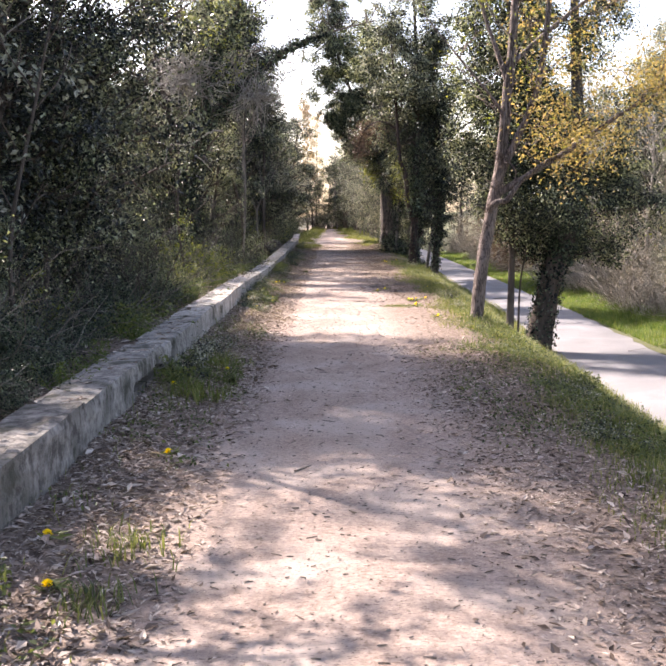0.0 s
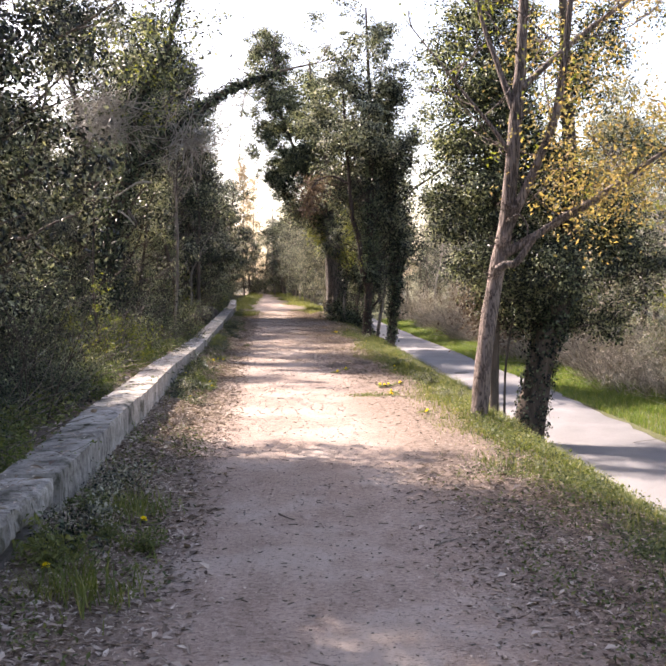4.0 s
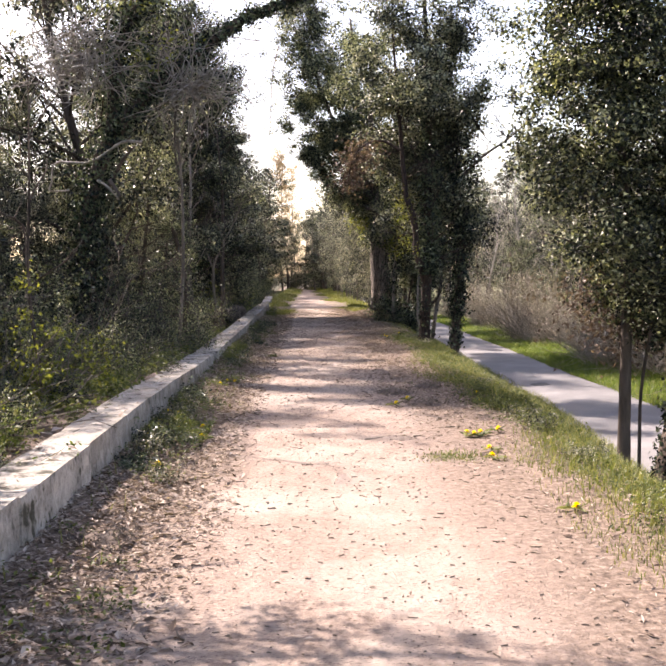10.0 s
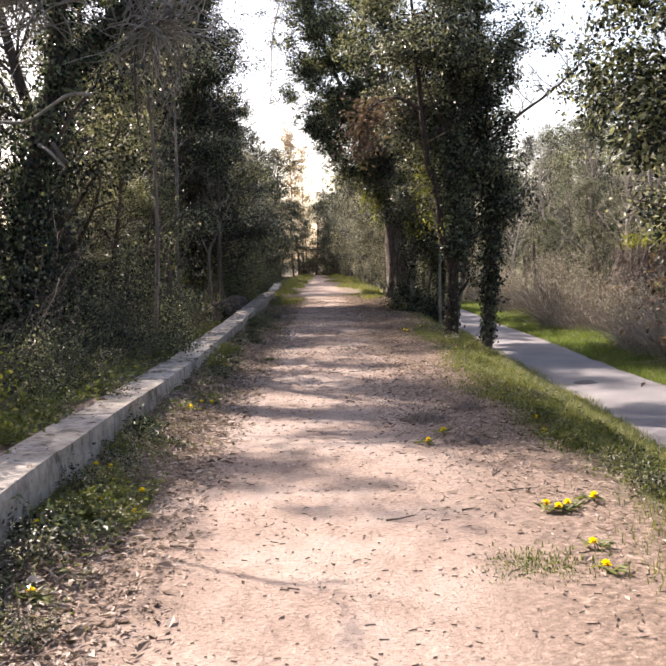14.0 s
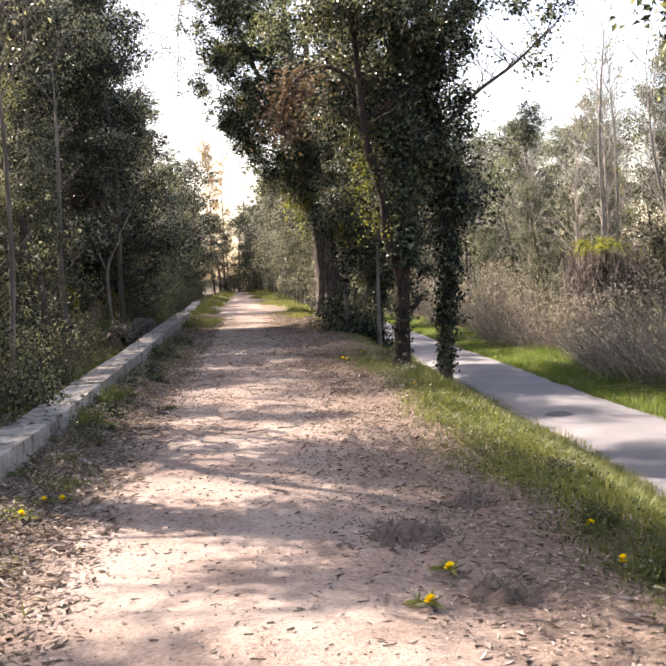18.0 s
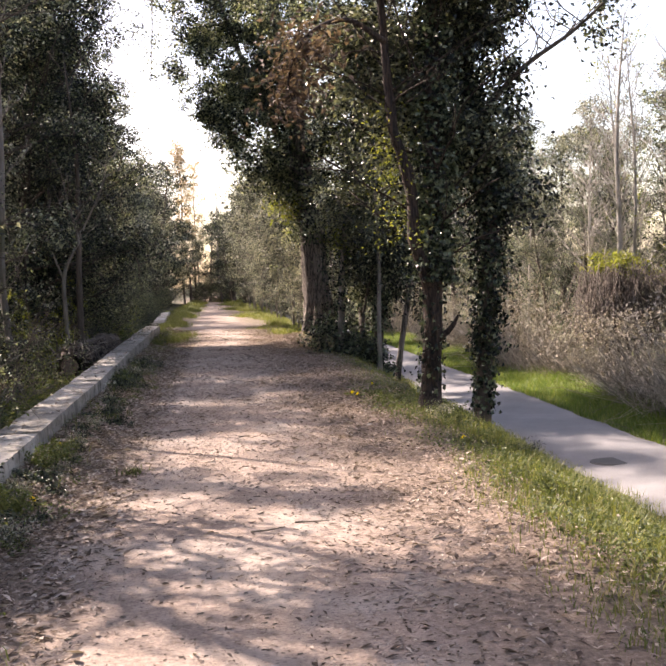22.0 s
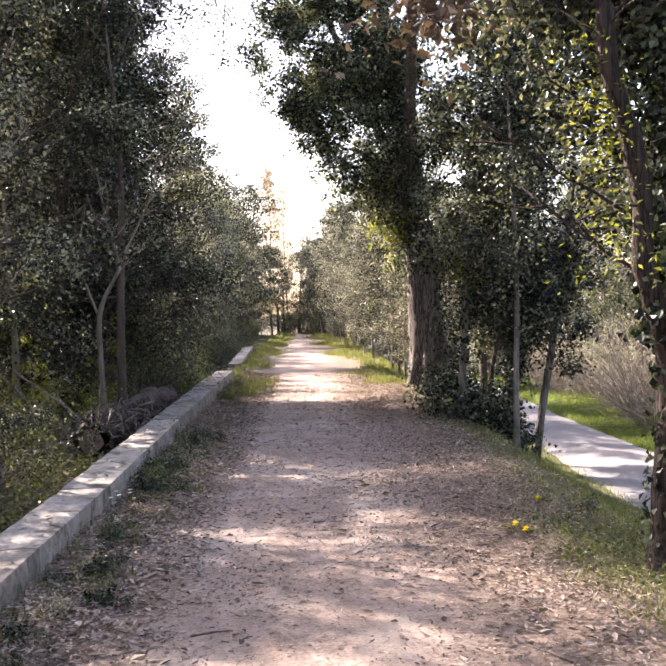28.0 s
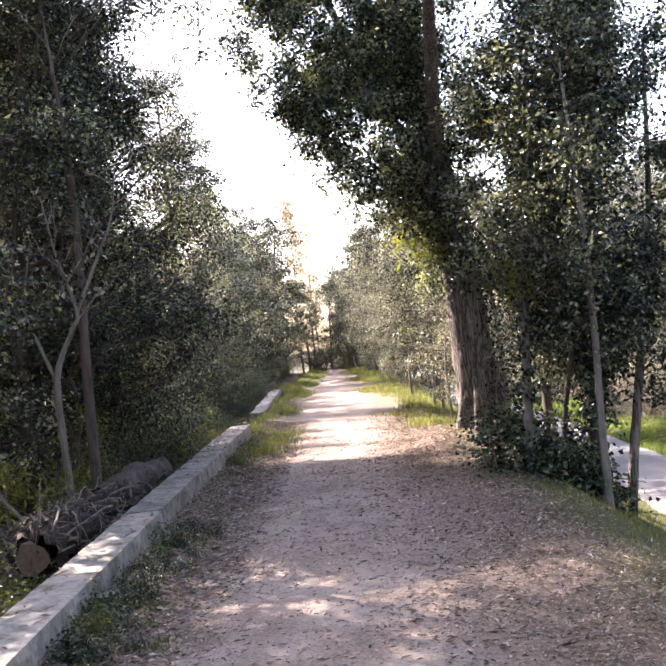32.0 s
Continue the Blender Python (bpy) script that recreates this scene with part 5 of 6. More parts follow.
def slim_stems():
    """The cluster of thin stems beside the old tree."""
    rng = np.random.default_rng(35)
    lab = "thin pale-barked tree with a narrow leafy top"
    for k, (pts, r, bark, n, ivy) in enumerate((
            ([(2.45, 36.0, -0.2), (2.5, 36.0, 0.7), (2.56, 36.0, 1.5), (2.72, 36.0, 3.0), (2.9, 36.0, 4.2), (3.0, 36.0, 6.2)], 0.05, M_BARK_PALE, 5200, 900),
            ([(3.13, 36.0, -0.55), (3.2, 36.0, 0.3), (3.29, 36.0, 1.3), (3.35, 36.0, 3.2), (3.4, 36.0, 4.4), (3.4, 36.0, 6.6)], 0.085, M_BARK, 6200, 3600),
            ([(2.83, 36.1, -0.35), (2.9, 36.1, 0.4), (3.0, 36.1, 0.9), (3.2, 36.1, 1.6), (3.6, 36.05, 1.95), (4.1, 36.0, 2.1)], 0.03, M_BARK, 700, 0),
            ([(3.52, 36.2, -0.9), (3.62, 36.2, -0.2), (3.75, 36.2, 0.5), (3.9, 36.2, 1.3), (4.13, 36.2, 2.6), (4.3, 36.2, 4.6)], 0.055, M_BARK_BROWN, 3200, 0),
            ([(3.06, 35.2, -0.5), (3.08, 35.2, 0.5), (3.12, 35.2, 1.5), (3.12, 35.2, 2.8), (3.1, 35.3, 4.4)], 0.038, M_BARK_PALE, 2600, 0),
            ([(3.45, 39.5, -0.8), (3.4, 39.5, 0.6), (3.5, 39.4, 2.0), (3.5, 39.4, 4.8)], 0.07, M_BARK, 4800, 1200))):
        t1, c1 = shoots(50 + k, pts, 14, 0.4, 0.95, r * 0.6, 0.2)
        if k in (1, 3):
            c1 = np.concatenate([c1, inside(rng, 110, [(pts[0][0] + 0.2, 36.2, 4.2, 0.7, 0.7, 1.1), (pts[0][0] + 0.35, 36.3, 5.6, 0.8, 0.8, 0.9), (pts[0][0] + 0.1, 36.9, 2.6, 0.5, 0.7, 0.8), (pts[0][0] + 0.1, 37.2, 1.3, 0.4, 0.6, 0.6)])])
            n = n * 3
        built_tree("slim_tree", (pts[0][0], pts[0][1], pts[0][2] + 0.1), [(pts, (r * 1.25, r, r * 0.95, r * 0.8, r * 0.3), t1)], lab if not ivy else "thin tree hung with ivy along its stem", bark=bark,
                   crowns=(("crown", M_LEAF_DARK if k != 2 else M_LEAF_GREY, c1, int(n * 2.6), 0.18, 0.06, 0.036),) + ((("young_foliage", M_LEAF_LIME, inside(rng, 30, [(2.75, 36.0, 3.3, 0.25, 0.3, 0.8), (2.6, 36.0, 2.2, 0.2, 0.2, 0.5)]), 900, 0.06, 0.06, 0.032),) if k == 0 else ()), ivy=((pts[1:], (r, r), ivy, 0.1),) if ivy else (), group="thin stems by the old tree")
    e = thing("ivy_bush", 2.55, 36.1, 0.0, "mound of dark ivy at the old tree's foot", "ivy")
    car = inside(rng, 90, [(2.3, 36.3, 0.15, 0.45, 0.5, 0.45), (2.75, 36.0, 0.0, 0.45, 0.6, 0.4), (3.0, 35.9, -0.3, 0.32, 0.5, 0.32)])
    v, t = leafed(rng, car, 8000, 0.08, 0.06, 0.05)
    tagged(link_mesh("foliage", v - np.array([2.55, 36.1, 0.0]), t, M_IVY, e), kind="stuff")
    tubes = [tube_arrays(limb_line(rng, (2.5 + rng.normal(0, 0.3), 36.1 + rng.normal(0, 0.2), -0.3), (rng.normal(0, 0.5), rng.normal(0, 0.5), 1), 0.8, 6, 0.25), np.linspace(0.008, 0.003, 6), 4) for _ in range(30)]
    v, t = joined(tubes)
    tagged(link_mesh("stem", v - np.array([2.55, 36.1, 0.0]), t, M_TWIG, e, smooth=True), kind="stuff")


def leaning_tree():
    rng = np.random.default_rng(36)
    main = [(-2.98, 22.5, 0.0), (-2.97, 22.5, 0.6), (-2.95, 22.5, 1.2), (-2.93, 22.5, 2.1), (-2.6, 22.5, 3.2), (-1.85, 22.55, 4.05), (-0.7, 22.8, 4.95), (0.3, 23.2, 5.4), (1.3, 23.6, 5.7)]
    up = [(-2.55, 22.5, 3.25), (-2.35, 22.5, 4.6), (-1.8, 22.5, 5.6), (-1.3, 22.5, 7.2)]
    stub = [(-2.5, 22.1, 2.7), (-2.4, 22.0, 2.56), (-2.33, 21.95, 2.46)]
    fork = [(-2.6, 22.4, 2.6), (-2.35, 22.2, 2.95), (-2.15, 22.1, 3.15)]
    hang = [(-1.5, 22.4, 4.2), (-1.6, 22.3, 3.6), (-1.62, 22.3, 3.0), (-1.55, 22.3, 2.6)]
    t1, _ = shoots(61, main[5:], 12, 0.2, 0.9, 0.02, 0.25, 4)
    t2, c2 = shoots(62, up, 12, 0.2, 1.1, 0.03, 0.2)
    # Paler leaves on the lower stem put sunlight into the ivy's colour.
    built_tree("leaning_tree", (-2.98, 22.5, 0.2), [(main, (0.16, 0.14, 0.13, 0.12, 0.11, 0.085, 0.055, 0.025, 0.008), t1), (up, (0.09, 0.08, 0.06, 0.02), t2), (stub, (0.03, 0.025, 0.02), []), (fork, (0.025, 0.022, 0.015), []), (hang, (0.014, 0.012, 0.01, 0.006), [])],
               "tree leaning over the path, wrapped in dark ivy", crowns=(("crown", M_LEAF_LIME, c2, 700, 0.14, 0.08, 0.04), ("dark_crown", M_LEAF, c2, 2200, 0.2, 0.09, 0.05)),
               ivy=((main[:4], (0.16, 0.15, 0.15), 900, 0.09, M_LEAF_GREY), (main[:5], (0.15, 0.14, 0.14, 0.13), 5200, 0.11), (main[4:8], (0.1, 0.08, 0.05, 0.02), 2600, 0.055), (up, (0.09, 0.06), 2400, 0.12)))


def bare_tree(seed, base, h, label, bark=M_TWIG, r=0.06, limbs=16, reach=1.4, lean=(0, 0), leaves=None, z_lo=0.3):
    rng = np.random.default_rng(seed)
    x, y, z = base
    pts = [(x, y, z - 0.15), (x + lean[0] * 0.2 + rng.normal(0, 0.08), y + lean[1] * 0.2, z + h * 0.3), (x + lean[0] * 0.6 + rng.normal(0, 0.15), y + lean[1] * 0.6, z + h * 0.65), (x + lean[0], y + lean[1], z + h)]
    t1, c1 = shoots(seed, pts, limbs, z_lo, reach, r * 0.6, 0.7, 4)
    built_tree("bare_tree", base, [(pts, (r * 1.2, r, r * 0.7, r * 0.15), t1)], label, bark=bark, sides=7,
               crowns=(("foliage", leaves[0], c1, leaves[1], 0.15, leaves[2], leaves[2] * 0.5),) if leaves else (), group="bare trees")


def wood_edge():
    """Things in the wood's edge behind the low wall."""
    rng = np.random.default_rng(37)
    y_tree = [(-2.33, 35.0, -0.15), (-2.36, 35.0, 0.7), (-2.36, 35.0, 1.55), (-2.16, 34.98, 2.0), (-2.07, 34.95, 2.2), (-2.2, 34.9, 2.75), (-2.3, 34.9, 3.4)]
    b1 = [(-2.36, 35.0, 1.5), (-2.5, 35.0, 1.9), (-2.62, 35.05, 2.3), (-2.5, 35.1, 3.0)]
    b2 = [(-2.08, 34.95, 2.18), (-1.85, 34.9, 2.6), (-1.6, 34.85, 3.1), (-1.5, 34.8, 3.6)]
    t1, c1 = shoots(71, y_tree, 8, 0.6, 0.5, 0.012, 0.4)
    t2, c2 = shoots(72, b2, 6, 0.3, 0.45, 0.01, 0.4)
    built_tree("forked_sapling", (-2.33, 35.0, -0.05), [(y_tree, (0.048, 0.04, 0.034, 0.023, 0.019, 0.013, 0.006), t1), (b1, (0.02, 0.017, 0.012, 0.005), []), (b2, (0.02, 0.016, 0.011, 0.004), t2)],
               "pale forked sapling with bare grey branches", bark=M_BARK_PALE, crowns=(("foliage", M_LEAF_GREY, c1, 250, 0.15, 0.07, 0.04),))
    bare_tree(81, (-2.2, 35.4, -0.08), 5.5, "dark slim trunk among the evergreens", M_BARK, 0.055, 10, 0.8)
    bare_tree(82, (-2.0, 24.6, 0.1), 4.9, "bare twiggy tree with thin grey shoots", M_BARK_PALE, 0.028, 40, 1.1, z_lo=0.6)
    bare_tree(83, (-2.5, 8.9, 0.26), 3.4, "thin crooked sapling with dark bark", M_BARK, 0.02, 8, 0.7, (0.5, 0.3))
    bare_tree(84, (-2.25, 17.5, 0.26), 3.2, "thin crooked sapling with dark bark", M_BARK, 0.016, 8, 0.6, (-0.1, 0.2))
    bare_tree(85, (-2.3, 27.6, 0.0), 4.2, "dark slim trunk among the evergreens", M_BARK, 0.05, 9, 0.7)
    bare_tree(86, (-2.35, 30.6, -0.05), 4.8, "dark slim trunk among the evergreens", M_BARK_PALE, 0.045, 9, 0.7)
    bare_tree(87, (-3.5, 35.0, -0.05), 4.2, "dark slim trunk among the evergreens", M_BARK_PALE, 0.045, 9, 0.7)
    # fallen log
    a, b = np.array((-2.0, 32.55, 0.22)), np.array((-1.82, 34.9, 0.24))
    e = thing("fallen_log", -1.9, 34.4, 0.0, "rotting fallen log tangled with dead vines", "log", "logs behind the wall")
    o = np.array((-1.9, 34.4, 0.0))
    ln = np.array([a + (b - a) * f + np.array([0.03 * math.sin(f * 7), 0, 0.05 * math.sin(f * 9)]) for f in np.linspace(0, 1, 30)])
    v, t = tube_arrays(ln, np.linspace(0.185, 0.15, 30) * (1 + 0.1 * np.sin(np.arange(30) * 0.9) + rng.normal(0, 0.06, 30)), 22, rng, 0.15)
    link_mesh("trunk", v - o, t, M_BARK_DARK, e, smooth=True)
    bm = bmesh.new()
    bmesh.ops.create_circle(bm, cap_ends=True, radius=0.135, segments=14)
    for w in bm.verts:
        w.co *= rng.uniform(0.85, 1.1)
    bmesh.ops.extrude_face_region(bm, geom=list(bm.faces))
    bmesh.ops.translate(bm, vec=(0, 0, 0.03), verts=bm.verts[14:])
    bmesh.ops.transform(bm, matrix=pose(*(a - o + np.array((0, -0.01, 0))), 92, 0, 0), verts=bm.verts)
    part("cut_face", bm, M_CUT, e, "pale sawn end of the log")
    for k in range(80):
        f = rng.uniform(0, 0.95)
        c = a + (b - a) * f
        t0 = rng.uniform(-0.6, 3.4)
        th = np.linspace(t0, t0 + rng.normal(0, 0.9), 9)
        rr = 0.22 - 0.05 * f + rng.uniform(0.005, 0.05)
        rr = rr + rng.uniform(0, 0.09) * np.sin(np.linspace(0, rng.uniform(3, 9), 9)) ** 2
        w = np.stack([c[0] + rr * np.cos(th), c[1] + np.clip(np.linspace(0, rng.normal(0, 0.9), 9), -0.1 - 2.3 * f, 2.3 * (1 - f)) + rng.normal(0, 0.03, 9), c[2] + rr * np.sin(th)], -1)
        v, t = tube_arrays(w, np.linspace(rng.uniform(0.007, 0.018), 0.004, 9), 5)
        link_mesh("vine", v - o, t, M_TWIG if k % 3 else M_BARK, e, smooth=True)
    e = thing("fallen_log", -1.9, 35.9, 0.0, "mossy broken log with loose bark behind the wall", "log", "logs behind the wall")
    o = np.array((-1.9, 35.9, 0.0))
    ln = smooth_line([(-2.0, 34.95, 0.2), (-1.95, 35.6, 0.3), (-1.86, 36.3, 0.33), (-1.8, 36.9, 0.3)], 12)
    v, t = tube_arrays(ln, np.linspace(0.2, 0.15, 12) * (1 + 0.15 * np.sin(np.arange(12) * 2.3)), 13, rng, 0.09)
    link_mesh("trunk", v - o, t, M_BARK, e, smooth=True)
    # dead twigs behind the wall
    tubes = []
    for k in range(1500):
        x, y = -2.05 - abs(rng.normal(0, 0.5)), rng.uniform(2, 40)
        aa = rng.uniform(0, 6.28)
        li = limb_line(rng, (x, y, float(ground_z(x, y)) + 0.02), (math.cos(aa), math.sin(aa), rng.uniform(0.1, 1.0)), rng.uniform(0.3, 1.1), 6, 0.22, -0.06)
        tubes.append(tube_arrays(li, np.linspace(0.007, 0.0025, 6), 4))
    v, t = joined(tubes)
    tagged(link_mesh("dead_twigs", v, t, M_TWIG, smooth=True), "tangle of dead twigs behind the low wall", "twigs", kind="stuff")


def far_side():
    rng = np.random.default_rng(38)
    for k, (x, y, h, r) in enumerate(((10.0, 41.5, 8.5, 0.09), (10.5, 41.2, 7.5, 0.06), (9.8, 41.8, 6.0, 0.04), (11.0, 38.5, 7.0, 0.06), (11.5, 44.5, 8.0, 0.07), (9.9, 48, 5.5, 0.05), (10.8, 34, 6.0, 0.06), (10.6, 28, 6, 0.06), (11, 22, 6, 0.06), (9.2, 20.5, 4.0, 0.045), (8.9, 24.5, 3.8, 0.045), (10.5, 55, 7, 0.07), (9.4, 60, 6, 0.06))):
        bare_tree(90 + k, (x, y, float(ground_z(x, y))), h, "bare pale tree with upright grey shoots", M_BARK_SILVER, r * 0.8, 58, 1.5, (rng.normal(0, 0.4), rng.normal(0, 0.4)), (M_LEAF_LIME, 260, 0.09) if k % 3 == 1 else None)
    # vine-hung stump
    e = thing("vine_stump", 9.9, 40.9, -1.0, "stump smothered in brown vines with yellow-green shoots", "stump")
    o = np.array((9.9, 40.9, -1.0))
    v, t = tube_arrays(smooth_line([(9.9, 40.9, -1.15), (9.92, 40.9, 0.2), (10.0, 40.9, 1.3)], 8), np.linspace(0.3, 0.16, 8), 10, rng, 0.08)
    link_mesh("trunk", v - o, t, M_BARK, e, smooth=True)
    tubes = []
    for k in range(800):
        aa, rr = rng.uniform(0, 6.28), rng.uniform(0.25, 0.95)
        p = np.array((10.1 + rr * math.cos(aa) * 1.3, 40.9 + rr * math.sin(aa), rng.uniform(0.3, 1.4)))
        tubes.append(tube_arrays(limb_line(rng, p, (rng.normal(0, 0.25), rng.normal(0, 0.25), -1), rng.uniform(0.8, 2.0), 6, 0.14, -0.05), np.linspace(0.01, 0.006, 6), 3))
    v, t = joined(tubes)
    tagged(link_mesh("vine_mass", v - o, t, M_BARK_BROWN, e, smooth=True), kind="stuff")
    v, t = leafed(rng, inside(rng, 40, [(9.8, 40.8, 1.35, 0.5, 0.4, 0.35), (10.6, 40.8, 1.2, 0.5, 0.4, 0.3)]), 900, 0.1, 0.08, 0.05)
    tagged(link_mesh("foliage", v - o, t, M_LEAF_LIME, e), kind="stuff")
    # far autumn trees at the end of the path
    bare_tree(120, (-1.9, 86, 0.0), 10.5, "tall distant tree with pale orange autumn leaves", M_BARK_PALE, 0.06, 34, 1.2, leaves=(M_LEAF_PEACH, 5200, 0.13), z_lo=0.4)
    bare_tree(121, (-1.0, 93, 0.0), 10.0, "tall distant tree with pale orange autumn leaves", M_BARK_PALE, 0.06, 30, 1.0, leaves=(M_LEAF_PEACH, 2600, 0.13), z_lo=0.45)
    bare_tree(122, (0.6, 84, 0.0), 8.0, "leafless tree with thin upright branches", M_BARK_PALE, 0.06, 30, 1.6, z_lo=0.3)


# ---- small things on the path ----


def dandelions():
    rng = np.random.default_rng(51)
    spots = ((1.49, 16.36), (1.55, 16.42), (1.44, 16.40), (1.5, 15.73), (1.46, 15.35), (1.60, 13.77), (0.99, 18.31), (1.68, 16.51), (1.15, 18.7), (2.0, 19.32), (1.91, 18.72), (2.29, 22.34), (2.13, 25.44), (-1.15, 17.5), (-1.08, 17.45), (-0.81, 17.09), (-1.13, 16.89), (-0.74, 16.62), (-1.0, 16.25), (-1.14, 16.06), (-0.91, 15.23), (-0.95, 16.7), (-0.74, 9.41), (-1.06, 8.26), (-1.0, 4.53), (-0.86, 4.0), (-0.78, 6.2), (-0.78, 20.6), (-0.86, 20.5), (-0.9, 20.1), (-1.07, 25.52), (-0.95, 23.6), (-1.02, 30.8), (1.65, 28.6), (1.72, 28.5), (2.06, 29.62), (2.45, 25.0))
    first = None
    for x, y in spots:
        z = float(ground_z(x, y))
        if first is None:
            first = thing("dandelion", x, y, z, "yellow dandelion with a rosette of jagged leaves", "flower", "dandelions along the path")
            for k in range(2):
                p = np.array((rng.normal(0, 0.03), rng.normal(0, 0.03), 0.0))
                top = p + np.array((rng.normal(0, 0.015), rng.normal(0, 0.015), 0.028 + 0.015 * k))
                v, t = tube_arrays(smooth_line([p, (p + top) / 2 + 0.008, top], 5), np.linspace(0.003, 0.0025, 5), 5)
                link_mesh("stem", v, t, M_WEED, first)
                a = np.linspace(0, 2 * np.pi, 22, endpoint=False)
                vs, ts = [], []
                for r, lift, w in ((0.024, 0.004, 0.006), (0.016, 0.010, 0.005), (0.008, 0.013, 0.004)):
                    for ang in a[:: 1 if r > 0.02 else 2]:
                        d, s = np.array((math.cos(ang), math.sin(ang), 0)), np.array((-math.sin(ang), math.cos(ang), 0))
                        n = len(vs) * 4
                        vs.append([top, top + d * r * 0.6 + s * w * 0.5 + (0, 0, lift), top + d * r + (0, 0, lift * 1.2), top + d * r * 0.6 - s * w * 0.5 + (0, 0, lift)])
                        ts += [(n, n + 1, n + 2), (n, n + 2, n + 3)]
                link_mesh("flower_head", np.array(vs).reshape(-1, 3), np.array(ts), M_PETAL, first, "bright yellow petals")
            c = np.stack([0.05 * np.cos(np.arange(11) * 2.4), 0.05 * np.sin(np.arange(11) * 2.4), np.full(11, 0.02)], -1)
            v, t = leaf_arrays(rng, c, 0.085, 0.024, up=2.2, fine=True)
            tagged(link_mesh("rosette", v, t, M_WEED, first), kind="stuff")
            first.rotation_euler = (0, 0, 0.4)
        else:
            copy_thing(first, pose(x, y, z, 0, 0, rng.uniform(0, 360)))


def tufts_and_twigs():
    rng = np.random.default_rng(52)

    def tuft(x, y, n, r, h, mat, label):
        e = thing("grass_tuft", x, y, float(ground_z(x, y)), label, "grass", "grass tufts")
        px, py = rng.normal(0, r, n), rng.normal(0, r, n)
        a = rng.uniform(0, 6.28, n)
        hh = h * rng.uniform(0.5, 1.2, n)
        b = np.stack([px, py, np.full(n, -0.01)], -1)
        out = np.stack([np.cos(a), np.sin(a), np.zeros(n)], -1)
        side = np.stack([-np.sin(a), np.cos(a), np.zeros(n)], -1) * 0.004
        up = np.stack([np.zeros(n), np.zeros(n), hh], -1)
        v = np.stack([b - side, b + side, b + up * 0.6 + out * (hh * 0.2)[:, None] + side * 0.7, b + up * 0.6 + out * (hh * 0.2)[:, None] - side * 0.7, b + up + out * (hh * 0.6)[:, None]], 1).reshape(-1, 3)
        k = np.arange(n)[:, None, None] * 5
        link_mesh("blade_tuft", v, (k + np.array([[0, 1, 2], [0, 2, 3], [3, 2, 4]])).reshape(-1, 3), mat, e)["kind"] = "stuff"

    for x, y, n, r, h in ((-0.46, 24.75, 110, 0.05, 0.06), (1.18, 15.45, 700, 0.13, 0.026), (1.05, 15.42, 300, 0.1, 0.022), (1.3, 20.3, 140, 0.12, 0.02), (-0.7, 4.6, 160, 0.12, 0.1), (-0.72, 3.9, 140, 0.1, 0.09), (-0.95, 40.0, 500, 0.25, 0.15), (-0.95, 41.5, 500, 0.3, 0.15), (-0.8, 43.0, 400, 0.25, 0.14), (-0.9, 21.0, 200, 0.12, 0.07), (-0.98, 27.6, 160, 0.12, 0.06), (-0.72, 30.5, 120, 0.1, 0.06), (-0.95, 8.0, 320, 0.16, 0.14), (-0.9, 9.6, 240, 0.14, 0.13), (1.7, 11.2, 240, 0.2, 0.1)):
        tuft(x, y, n, r, h, M_WEED if h < 0.13 else M_GRASS, "small tuft of green grass on the path's edge")
    for k in range(32):
        x, y = rng.uniform(-0.8, 1.5), rng.uniform(3.5, 40)
        ln = rng.uniform(0.06, 0.22)
        a = rng.normal(0, 0.6) + (0 if rng.uniform() < 0.7 else 1.5)
        z = float(ground_z(x, y)) + 0.006
        li = limb_line(rng, (0, 0, 0), (math.cos(a), math.sin(a), 0.02), ln, 6, 0.14, 0)
        li[:, 2] = np.abs(li[:, 2]) * 0.3
        v, t = tube_arrays(li, np.linspace(0.006, 0.003, 6), 5, rng, 0.1)
        ob = link_mesh("twig", v, t, M_TWIG, smooth=True)
        ob.location = (x, y, z)
        tagged(ob, "thin dry twig lying on the path", "twig", "twigs on the path")


autumn_tree()
ivied_tree()
curved_tree()
ivy_column()
great_tree()
slim_stems()
leaning_tree()
wood_edge()
far_side()
dandelions()
tufts_and_twigs()


# ---- vines, weeds and scraps ----


def curly(rng, start, way, length, n=14, wander=0.5, droop=-0.02):
    """A crooked strand that keeps bending one way and another."""
    pts, d, bend = [np.array(start, float)], unit(np.array(way, float)), rng.normal(0, wander, 3)
    for k in range(n - 1):
        bend = 0.75 * bend + rng.normal(0, wander * 0.5, 3)
        d = unit(d + bend * 0.5 + np.array([0, 0, droop]))
        pts.append(pts[-1] + d * length / (n - 1))
    return np.array(pts)


